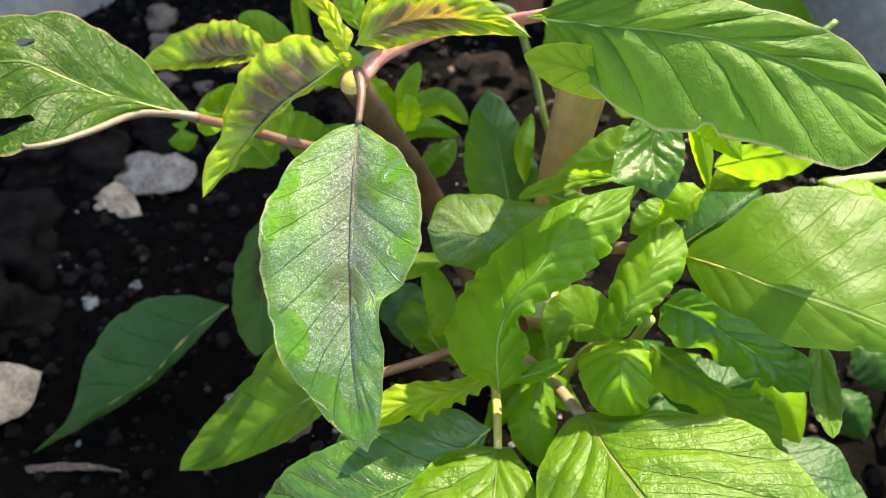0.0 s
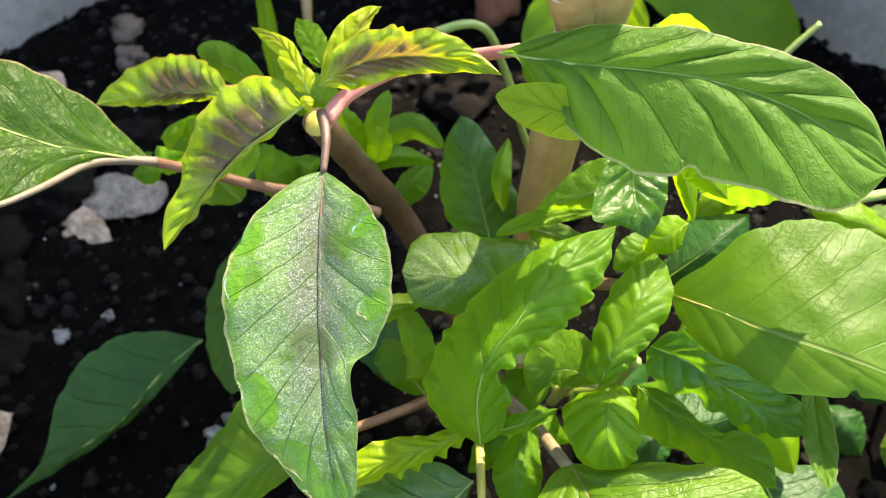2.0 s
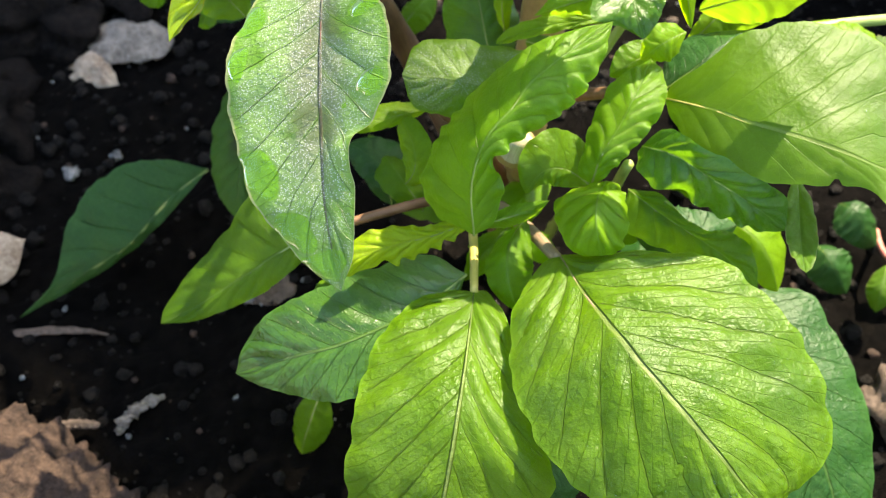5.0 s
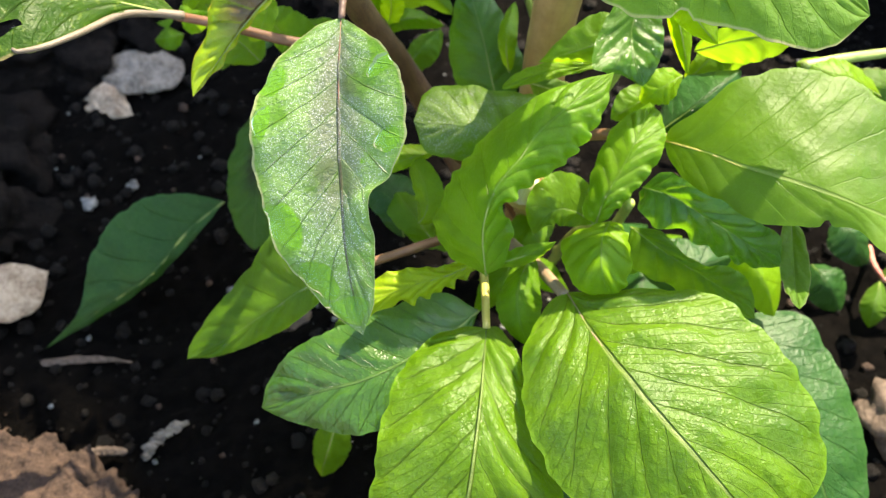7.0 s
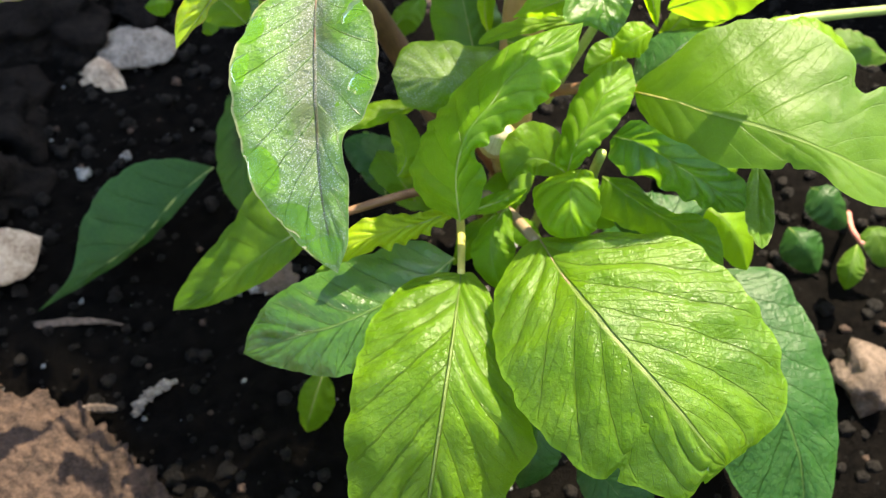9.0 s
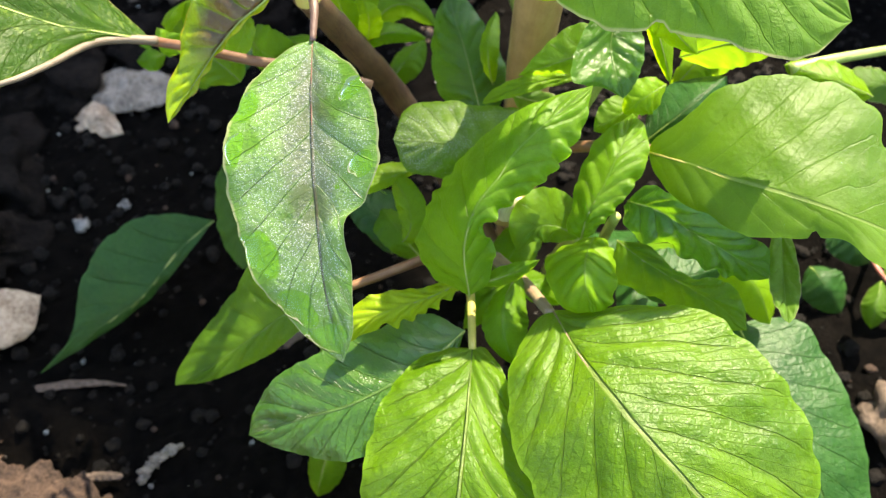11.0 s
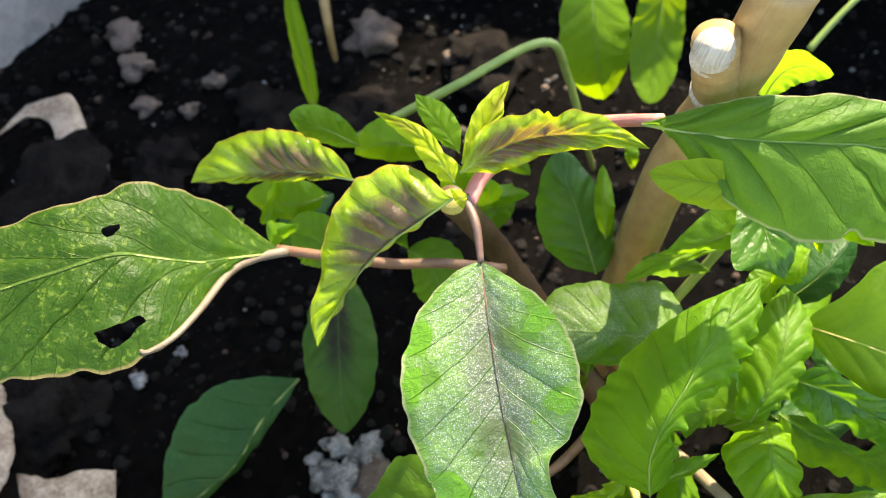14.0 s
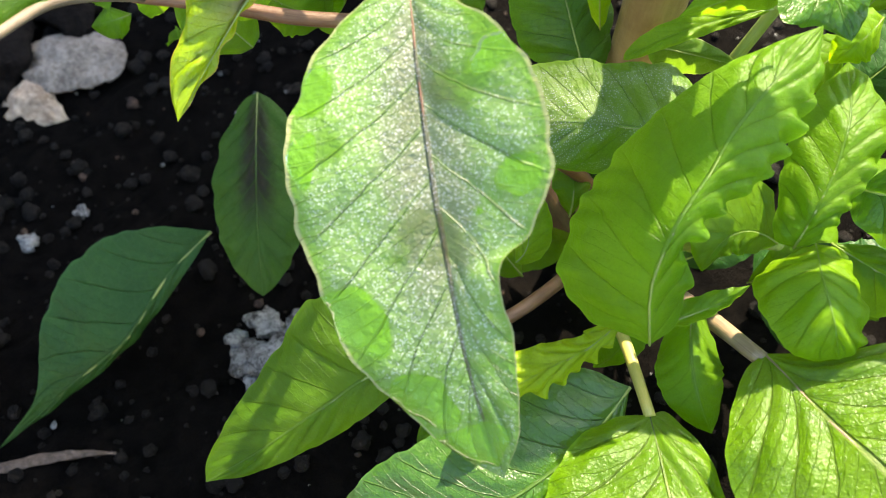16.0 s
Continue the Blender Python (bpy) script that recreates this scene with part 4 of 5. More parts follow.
limb_leaf(young_plain, [(0.0164, 0.1446, 0.1140), (0.0063, 0.1360, 0.1190), (-0.0060, 0.1305, 0.1210), (-0.0165, 0.1269, 0.1200), (-0.0236, 0.1245, 0.1170)], [(0.0118, 0.1430, 0.1180), (0.0028, 0.1373, 0.1210), (-0.0077, 0.1355, 0.1230), (-0.0174, 0.1330, 0.1210)], [(0.0107, 0.1382, 0.1140), (-0.0025, 0.1298, 0.1150), (-0.0112, 0.1273, 0.1160), (-0.0195, 0.1245, 0.1150)], veins=8, quilt=0.0010, fine=2, frill=((0, 0.03, 0.97, 0.0017, 7), (1, 0.03, 0.97, 0.0019, 8)), label="yellow-green leaf with a frilled margin")
leaf(green_leaf, base=(0.0171, 0.1365, 0.1220), mid=(0.0262, 0.1365, 0.1260), tip=(0.0369, 0.1389, 0.1300), left=(0.0247, 0.1396, 0.1260), right=(0.0272, 0.1362, 0.1220), at=0.4, power=0.7, veins=6, wave=0.0004, label="small curled green leaf with a pale tip")
leaf(green_leaf, base=(0.0320, 0.1459, 0.1120), mid=(0.0253, 0.1280, 0.1160), tip=(0.0285, 0.1176, 0.1060), left=(0.0331, 0.1254, 0.1100), right=(0.0194, 0.1319, 0.1100), at=0.55, power=0.6, veins=7, wave=0.0006, label="small green leaf between stalks")
leaf(bright_leaf, base=(0.0025, 0.1867, 0.1180), mid=(-0.0096, 0.1786, 0.1220), tip=(-0.0206, 0.1730, 0.1220), left=(-0.0116, 0.1755, 0.1200), right=(-0.0088, 0.1860, 0.1220), at=0.5, power=0.6, veins=6, label="small yellow-green leaf in the centre")
leaf(bright_leaf, base=(-0.0047, 0.1635, 0.1080), mid=(-0.0016, 0.1701, 0.1160), tip=(-0.0060, 0.1802, 0.1200), left=(-0.0054, 0.1711, 0.1120), right=(0.0035, 0.1731, 0.1180), at=0.6, power=0.5, veins=6, label="small bright curved leaf in the centre")
leaf(dull_shade_leaf, base=(-0.0056, 0.1794, 0.0850), mid=(-0.0157, 0.1888, 0.0900), tip=(-0.0264, 0.1972, 0.0900), left=(-0.0180, 0.1823, 0.0850), right=(-0.0096, 0.1966, 0.0900), at=0.5, power=0.6, veins=6, label="dark shaded leaf deep in the plant")
leaf(green_leaf, base=(-0.0384, 0.1295, 0.0300), mid=(-0.0435, 0.1200, 0.0200), tip=(-0.0479, 0.1151, 0.0040), left=(-0.0338, 0.1244, 0.0200), right=(-0.0506, 0.1245, 0.0150), at=0.4, power=0.6, veins=6, label="small green leaf tip over the soil")

limb_leaf(dull_shade_leaf, [(-0.0924, 0.2274, 0.0420), (-0.1087, 0.2154, 0.0360), (-0.1235, 0.1990, 0.0280), (-0.1410, 0.1914, 0.0200), (-0.1711, 0.1752, 0.0080)], [(-0.1081, 0.2289, 0.0460), (-0.1263, 0.2287, 0.0440), (-0.1420, 0.2205, 0.0380), (-0.1509, 0.2047, 0.0300), (-0.1561, 0.1872, 0.0180)], [(-0.0993, 0.2189, 0.0380), (-0.1118, 0.2080, 0.0300), (-0.1255, 0.1973, 0.0230), (-0.1446, 0.1881, 0.0150)], veins=8, quilt=0.0004, fine=1.3, label="dull dark green folded leaf lying low over the soil")
leaf(purple_leaf, base=(-0.0691, 0.2553, 0.0750), mid=(-0.0727, 0.2255, 0.0640), tip=(-0.0752, 0.1982, 0.0460), left=(-0.0563, 0.2365, 0.0680), right=(-0.0876, 0.2316, 0.0580), at=0.45, power=0.6, veins=9, quilt=0.0011, wave=0.0008, waves=6, label="dull green hanging leaf with a dark purple middle")

main_stem = stalk(tan_skin, [(0.0380, 0.2320, -0.0100), (0.0425, 0.2235, 0.1376), (0.0495, 0.2155, 0.1950), (0.0545, 0.2105, 0.2360)], 0.0080, 0.0076, name="main_stem", sides=24, lumps=0.02, label="thick tan main stem")
cut_stub = stalk(tan_skin, [(0.0490, 0.2170, 0.1860), (0.0455, 0.2132, 0.1985), (0.0415, 0.2108, 0.2110), (0.0390, 0.2100, 0.2205)], 0.0066, 0.0058, name="cut_stub", sides=18, lumps=0.05, label="cut stub with a pale woody end")
cut_face = stalk(wood_cut, [(0.0395, 0.2105, 0.2130), (0.0378, 0.2072, 0.2196), (0.0374, 0.2064, 0.2212)], 0.0050, 0.0045, name="cut_face", sides=18, lumps=0.08, label="pale fibrous cut face")
scar_ring = stalk(wood_cut, [(0.0458, 0.2135, 0.1975), (0.0452, 0.2131, 0.1992)], 0.0071, 0.0070, name="scar_ring", sides=18, label="pale peeling scar")
low_stub = stalk(tan_skin, [(0.0400, 0.2000, 0.0600), (0.0330, 0.1780, 0.1050), (0.0286, 0.1606, 0.1280)], 0.0065, 0.0060, name="cut_stub", sides=16, lumps=0.08, label="short cut stub low on the plant")
low_cut = stalk(wood_cut, [(0.0290, 0.1614, 0.1278), (0.0282, 0.1590, 0.1292)], 0.0054, 0.0048, name="cut_face", sides=14, label="rough pale cut face")
side_cut = stalk(yellow_skin, [(-0.0269, 0.2097, 0.1710), (-0.0272, 0.2091, 0.1735)], 0.0042, 0.0030, name="cut_face", sides=14, label="pale cut end with a pink edge")
petiole_h = stalk(brown_skin, [(0.0400, 0.2150, 0.0300), (0.0245, 0.2009, 0.0800), (0.0072, 0.1879, 0.1150)], 0.0024, 0.0018, label="orange-brown leaf stalk")
petiole_i = stalk(green_skin, [(0.0500, 0.2000, 0.0300), (0.0518, 0.1833, 0.0700), (0.0506, 0.1527, 0.1200)], 0.0022, 0.0016, label="green leaf stalk")
petiole_j = stalk(green_skin, [(0.0520, 0.2050, 0.0300), (0.0622, 0.1803, 0.0700), (0.0618, 0.1563, 0.1250)], 0.0022, 0.0016, label="green leaf stalk")
petiole_k = stalk(green_skin, [(0.0500, 0.2050, 0.1000), (0.0691, 0.2097, 0.1420), (0.0700, 0.2089, 0.1570)], 0.0018, 0.0012, label="thin green leaf stalk")
side_stem = stalk(bark_skin, [(0.0360, 0.2000, 0.0200), (-0.0015, 0.2390, 0.0850), (-0.0185, 0.2282, 0.1350), (-0.0275, 0.2098, 0.1720)], 0.0055, 0.0042, name="side_stem", sides=18, lumps=0.04, label="brown side stem with a cut end")
petiole_a = stalk(pink_skin, [(-0.0239, 0.2027, 0.1780), (-0.0170, 0.2108, 0.1810), (-0.0012, 0.2196, 0.1830), (0.0162, 0.2165, 0.1880), (0.0290, 0.2067, 0.1970)], 0.0024, 0.0017, label="pink leaf stalk")
petiole_b = stalk(wine_skin, [(-0.0245, 0.2039, 0.1800), (-0.0229, 0.1946, 0.1795), (-0.0233, 0.1845, 0.1763)], 0.0017, 0.0009, label="brownish leaf stalk")
petiole_c = stalk(brown_skin, [(-0.0119, 0.2054, 0.1380), (-0.0313, 0.2044, 0.1480), (-0.0466, 0.2037, 0.1530), (-0.0636, 0.2073, 0.1560), (-0.0799, 0.2136, 0.1550)], 0.0017, 0.0015, label="reddish-brown leaf stalk")
bare_edge = stalk(bare_rib, [(-0.0768, 0.2106, 0.1575), (-0.0853, 0.2058, 0.163), (-0.0916, 0.1986, 0.168), (-0.0977, 0.1851, 0.1735), (-0.1033, 0.1754, 0.1775), (-0.1088, 0.1711, 0.1795), (-0.1108, 0.1715, 0.18)], 0.0015, 0.0005, name="bare_vein", label="bare pale vein along the eaten edge of a leaf")
petiole_d = stalk(rib_skin, [(0.0256, 0.1616, 0.0980), (0.0333, 0.1460, 0.1070), (0.0400, 0.1275, 0.1170)], 0.0024, 0.0017, label="brownish leaf stalk")
petiole_e = stalk(yellow_skin, [(0.0162, 0.1640, 0.0950), (0.0165, 0.1430, 0.1030), (0.0160, 0.1220, 0.1090)], 0.0016, 0.0012, label="pale yellow-green leaf stalk")
petiole_f = stalk(brown_skin, [(0.0123, 0.1653, 0.1000), (0.0005, 0.1535, 0.1110), (-0.0092, 0.1463, 0.1160), (-0.0215, 0.1418, 0.1160)], 0.0017, 0.0014, label="brownish leaf stalk")
petiole_g = stalk(brown_skin, [(0.0473, 0.1897, 0.1200), (0.0594, 0.1787, 0.1320), (0.0724, 0.1700, 0.1390)], 0.0020, 0.0017, label="brownish leaf stalk")


leaf(green_leaf, base=(-0.0518, 0.2628, 0.1400), mid=(-0.0629, 0.2599, 0.1550), tip=(-0.0727, 0.2629, 0.1600), left=(-0.0655, 0.2586, 0.1500), right=(-0.0592, 0.2643, 0.1580), at=0.5, power=0.6, veins=7, label="green leaf with a purple flush behind the shoot")
leaf(bright_leaf, base=(-0.0253, 0.2663, 0.1250), mid=(-0.0406, 0.2621, 0.1400), tip=(-0.0542, 0.2684, 0.1300), left=(-0.0410, 0.2617, 0.1300), right=(-0.0403, 0.2699, 0.1450), at=0.5, power=0.5, veins=7, label="round light green leaf with a faint purple spot")
leaf(bright_leaf, base=(-0.0663, 0.2556, 0.1250), mid=(-0.0787, 0.2496, 0.1300), tip=(-0.0956, 0.2638, 0.1200), left=(-0.0818, 0.2488, 0.1220), right=(-0.0773, 0.2571, 0.1350), at=0.5, power=0.5, veins=7, label="light green leaf beneath the shoot tip")
leaf(green_leaf, base=(-0.0616, 0.2299, 0.1200), mid=(-0.0704, 0.2327, 0.1300), tip=(-0.0792, 0.2381, 0.1300), left=(-0.0721, 0.2268, 0.1200), right=(-0.0680, 0.2385, 0.1380), at=0.5, power=0.5, veins=7, label="dark green leaf below the shoot")
leaf(green_leaf, base=(-0.0407, 0.2336, 0.1150), mid=(-0.0329, 0.2199, 0.1180), tip=(-0.0312, 0.2063, 0.1050), left=(-0.0215, 0.2213, 0.1200), right=(-0.0415, 0.2234, 0.1080), at=0.5, power=0.5, veins=7, label="dark rounded leaf beneath the shoot")
leaf(green_leaf, base=(-0.0599, 0.2540, 0.1200), mid=(-0.0512, 0.2345, 0.1280), tip=(-0.0400, 0.2379, 0.1200), left=(-0.0458, 0.2382, 0.1350), right=(-0.0554, 0.2342, 0.1200), at=0.5, power=0.5, veins=6, label="small green leaf beneath the shoot")
leaf(bright_leaf, base=(-0.0568, 0.2416, 0.1400), mid=(-0.0561, 0.2294, 0.1400), tip=(-0.0637, 0.2302, 0.1300), left=(-0.0522, 0.2280, 0.1400), right=(-0.0621, 0.2322, 0.1400), at=0.5, power=0.5, veins=6, label="small light green leaf beneath the shoot")
leaf(green_leaf, base=(-0.0480, 0.2457, 0.1250), mid=(-0.0375, 0.2349, 0.1300), tip=(-0.0390, 0.2378, 0.1200), left=(-0.0353, 0.2431, 0.1300), right=(-0.0481, 0.2394, 0.1200), at=0.5, power=0.6, veins=6, label="small green leaf in shade")
leaf(green_leaf, base=(-0.0815, 0.2353, 0.1300), mid=(-0.0819, 0.2310, 0.1400), tip=(-0.0822, 0.2350, 0.1400), left=(-0.0845, 0.2273, 0.1400), right=(-0.0753, 0.2330, 0.1400), at=0.5, power=0.5, veins=5, label="small green leaf beside a stalk")
leaf(bright_leaf, base=(-0.0794, 0.2715, 0.1200), mid=(-0.0827, 0.2552, 0.1300), tip=(-0.0895, 0.2466, 0.1250), left=(-0.0776, 0.2555, 0.1250), right=(-0.0845, 0.2530, 0.1350), at=0.5, power=0.6, veins=6, label="light green leaf behind the young leaf")
leaf(dull_shade_leaf, base=(-0.0672, 0.2914, 0.0800), mid=(-0.0800, 0.2818, 0.0850), tip=(-0.0897, 0.2765, 0.0800), left=(-0.0775, 0.2765, 0.0800), right=(-0.0860, 0.2893, 0.0850), at=0.5, power=0.6, veins=5, label="small dark leaf over the soil")
leaf(green_leaf, base=(-0.1012, 0.2696, 0.1000), mid=(-0.1042, 0.2620, 0.1050), tip=(-0.1125, 0.2661, 0.1000), left=(-0.1048, 0.2592, 0.1000), right=(-0.1065, 0.2726, 0.1050), at=0.5, power=0.5, veins=5, label="small round green leaf over the soil")
leaf(green_leaf, base=(-0.0821, 0.2662, 0.1000), mid=(-0.0838, 0.2559, 0.1000), tip=(-0.0879, 0.2547, 0.0950), left=(-0.0775, 0.2593, 0.1000), right=(-0.0909, 0.2649, 0.0950), at=0.5, power=0.5, veins=5, label="small green leaf with a pale tip")

leaf(bright_leaf, base=(-0.0183, 0.2415, 0.1200), mid=(-0.0149, 0.2405, 0.1400), tip=(-0.0089, 0.2503, 0.1500), left=(-0.0189, 0.2427, 0.1380), right=(-0.0101, 0.2404, 0.1400), at=0.5, power=0.5, veins=6, wave=0.0006, label="small light green shoot leaf")
leaf(bright_leaf, base=(-0.0172, 0.2400, 0.1200), mid=(-0.0214, 0.2379, 0.1400), tip=(-0.0234, 0.2408, 0.1500), left=(-0.0259, 0.2419, 0.1350), right=(-0.0168, 0.2405, 0.1400), at=0.5, power=0.5, veins=6, wave=0.0006, label="small light green shoot leaf")
leaf(green_leaf, base=(-0.0174, 0.2428, 0.1200), mid=(-0.0077, 0.2396, 0.1300), tip=(0.0058, 0.2465, 0.1200), left=(-0.0069, 0.2452, 0.1300), right=(-0.0080, 0.2391, 0.1250), at=0.5, power=0.5, veins=6, label="narrow green shoot leaf")
leaf(green_leaf, base=(-0.0177, 0.2601, 0.1100), mid=(-0.0043, 0.2607, 0.1250), tip=(0.0090, 0.2588, 0.1150), left=(-0.0058, 0.2638, 0.1150), right=(-0.0032, 0.2650, 0.1280), at=0.5, power=0.5, veins=6, label="green leaf with a brownish underside")
leaf(bright_leaf, base=(-0.0174, 0.2443, 0.1200), mid=(-0.0127, 0.2309, 0.1400), tip=(-0.0130, 0.2324, 0.1500), left=(-0.0164, 0.2324, 0.1400), right=(-0.0080, 0.2322, 0.1400), at=0.5, power=0.5, veins=6, label="small light green shoot leaf")
leaf(green_leaf, base=(-0.0122, 0.2521, 0.0900), mid=(-0.0031, 0.2575, 0.1000), tip=(0.0046, 0.2681, 0.1000), left=(-0.0099, 0.2625, 0.0950), right=(0.0044, 0.2591, 0.0950), at=0.5, power=0.5, veins=6, label="shaded green leaf deep in the plant")
leaf(dull_shade_leaf, base=(-0.0117, 0.1853, 0.0700), mid=(-0.0144, 0.1967, 0.0800), tip=(-0.0168, 0.2080, 0.0800), left=(-0.0236, 0.2010, 0.0750), right=(-0.0058, 0.1964, 0.0800), at=0.5, power=0.5, veins=6, label="dark shaded leaf deep in the plant")
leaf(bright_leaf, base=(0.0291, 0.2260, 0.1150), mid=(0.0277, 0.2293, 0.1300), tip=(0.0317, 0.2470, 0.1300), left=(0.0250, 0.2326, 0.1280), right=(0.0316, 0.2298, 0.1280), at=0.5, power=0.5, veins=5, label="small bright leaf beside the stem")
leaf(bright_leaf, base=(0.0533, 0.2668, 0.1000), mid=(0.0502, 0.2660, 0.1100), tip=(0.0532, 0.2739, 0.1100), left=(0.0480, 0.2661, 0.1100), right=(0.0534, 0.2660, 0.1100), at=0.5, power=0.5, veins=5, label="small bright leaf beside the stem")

leaf(dull_shade_leaf, base=(0.0752, 0.1854, 0.1250), mid=(0.0876, 0.1892, 0.1350), tip=(0.1032, 0.2019, 0.1360), left=(0.0841, 0.2049, 0.1300), right=(0.0943, 0.1869, 0.1280), at=0.5, power=0.5, veins=7, label="dark shaded leaf beneath a larger leaf")
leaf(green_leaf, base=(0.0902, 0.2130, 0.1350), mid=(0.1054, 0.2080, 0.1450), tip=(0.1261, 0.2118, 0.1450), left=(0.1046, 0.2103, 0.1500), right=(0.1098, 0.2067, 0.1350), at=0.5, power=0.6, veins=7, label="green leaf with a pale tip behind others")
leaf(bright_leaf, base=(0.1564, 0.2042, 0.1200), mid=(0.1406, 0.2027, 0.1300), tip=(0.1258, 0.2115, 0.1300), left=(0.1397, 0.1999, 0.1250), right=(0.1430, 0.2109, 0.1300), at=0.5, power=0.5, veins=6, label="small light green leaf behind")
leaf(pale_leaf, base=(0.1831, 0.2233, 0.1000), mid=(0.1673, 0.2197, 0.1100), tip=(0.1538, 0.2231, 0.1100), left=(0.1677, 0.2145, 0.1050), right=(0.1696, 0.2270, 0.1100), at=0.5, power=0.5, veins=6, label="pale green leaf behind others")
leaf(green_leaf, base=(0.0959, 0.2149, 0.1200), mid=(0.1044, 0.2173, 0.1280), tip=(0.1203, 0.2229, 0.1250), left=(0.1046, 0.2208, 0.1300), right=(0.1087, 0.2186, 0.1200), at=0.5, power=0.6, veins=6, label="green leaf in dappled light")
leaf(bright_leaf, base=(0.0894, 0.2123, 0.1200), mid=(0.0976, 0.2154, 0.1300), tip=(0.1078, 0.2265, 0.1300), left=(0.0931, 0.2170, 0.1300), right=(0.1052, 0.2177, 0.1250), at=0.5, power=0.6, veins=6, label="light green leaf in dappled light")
leaf(dull_shade_leaf, base=(0.0697, 0.1659, 0.0900), mid=(0.0822, 0.1526, 0.0950), tip=(0.1040, 0.1600, 0.0900), left=(0.0842, 0.1642, 0.0950), right=(0.0853, 0.1476, 0.0850), at=0.5, power=0.5, veins=6, label="dark shaded leaf beneath others")
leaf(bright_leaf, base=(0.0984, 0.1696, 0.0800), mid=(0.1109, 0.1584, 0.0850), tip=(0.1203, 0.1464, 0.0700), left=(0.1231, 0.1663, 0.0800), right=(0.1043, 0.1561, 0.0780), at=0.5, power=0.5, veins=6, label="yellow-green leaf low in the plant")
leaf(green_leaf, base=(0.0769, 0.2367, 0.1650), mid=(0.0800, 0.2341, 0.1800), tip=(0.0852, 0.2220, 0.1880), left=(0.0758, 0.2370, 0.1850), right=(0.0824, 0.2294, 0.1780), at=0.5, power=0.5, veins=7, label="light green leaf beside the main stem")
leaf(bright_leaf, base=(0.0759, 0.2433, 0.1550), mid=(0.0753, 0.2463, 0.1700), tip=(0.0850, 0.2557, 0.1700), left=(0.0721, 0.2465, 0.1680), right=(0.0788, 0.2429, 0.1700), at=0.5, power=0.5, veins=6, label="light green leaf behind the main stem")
leaf(dull_shade_leaf, base=(0.0412, 0.0978, 0.0700), mid=(0.0374, 0.0780, 0.0750), tip=(0.0333, 0.0708, 0.0600), left=(0.0470, 0.0799, 0.0700), right=(0.0297, 0.0784, 0.0700), at=0.5, power=0.5, veins=6, label="dark shaded leaf below larger leaves")
leaf(dull_shade_leaf, base=(0.0574, 0.0878, 0.0500), mid=(0.0653, 0.0737, 0.0500), tip=(0.0787, 0.0633, 0.0400), left=(0.0771, 0.0773, 0.0500), right=(0.0562, 0.0717, 0.0450), at=0.5, power=0.5, veins=6, label="dull leaf underside low in the plant")


# Fillers for the shaded gaps; some take the darker, shade-coloured material.
leaf(green_leaf, base=(0.0607, 0.1655, 0.0760), mid=(0.0734, 0.1649, 0.0860), tip=(0.0937, 0.1818, 0.0710), left=(0.0757, 0.1598, 0.0820), right=(0.0733, 0.1757, 0.0820), at=0.45, power=0.6, veins=7, label="shaded green leaf low in the plant")
leaf(green_leaf, base=(0.0002, 0.1735, 0.0820), mid=(-0.0094, 0.1832, 0.0920), tip=(-0.0211, 0.2138, 0.0770), left=(-0.0034, 0.1919, 0.0880), right=(-0.0155, 0.1808, 0.0880), at=0.45, power=0.6, veins=7, label="shaded green leaf low in the plant")
leaf(green_leaf, base=(0.0318, 0.1858, 0.0570), mid=(0.0402, 0.1696, 0.0670), tip=(0.0517, 0.1700, 0.0520), left=(0.0368, 0.1670, 0.0630), right=(0.0446, 0.1776, 0.0630), at=0.45, power=0.6, veins=7, label="shaded green leaf low in the plant")
leaf(green_leaf, base=(0.0167, 0.1906, 0.0810), mid=(0.0181, 0.1973, 0.0910), tip=(0.0208, 0.2260, 0.0760), left=(0.0236, 0.1999, 0.0870), right=(0.0130, 0.2014, 0.0870), at=0.45, power=0.6, veins=7, label="shaded green leaf low in the plant")
leaf(green_leaf, base=(-0.0127, 0.2061, 0.0460), mid=(0.0062, 0.1979, 0.0560), tip=(0.0257, 0.2080, 0.0410), left=(0.0060, 0.1907, 0.0520), right=(0.0067, 0.2113, 0.0520), at=0.45, power=0.6, veins=7, label="shaded green leaf low in the plant")
leaf(green_leaf, base=(0.1007, 0.1881, 0.0470), mid=(0.1017, 0.1676, 0.0570), tip=(0.1108, 0.1629, 0.0420), left=(0.0972, 0.1667, 0.0530), right=(0.1087, 0.1733, 0.0530), at=0.45, power=0.6, veins=7, label="shaded green leaf low in the plant")
leaf(dull_shade_leaf, base=(0.0541, 0.1888, 0.0490), mid=(0.0685, 0.1887, 0.0590), tip=(0.0895, 0.2070, 0.0440), left=(0.0712, 0.1830, 0.0550), right=(0.0678, 0.2007, 0.0550), at=0.45, power=0.6, veins=7, label="shaded green leaf low in the plant")
leaf(dull_shade_leaf, base=(0.0270, 0.2396, 0.0470), mid=(0.0330, 0.2179, 0.0570), tip=(0.0415, 0.2170, 0.0420), left=(0.0289, 0.2170, 0.0530), right=(0.0383, 0.2256, 0.0530), at=0.45, power=0.6, veins=7, label="shaded green leaf low in the plant")
leaf(dull_shade_leaf, base=(0.1103, 0.1757, 0.0670), mid=(0.1061, 0.1817, 0.0770), tip=(0.1116, 0.2068, 0.0620), left=(0.1129, 0.1860, 0.0730), right=(0.1025, 0.1832, 0.0730), at=0.45, power=0.6, veins=7, label="shaded green leaf low in the plant")
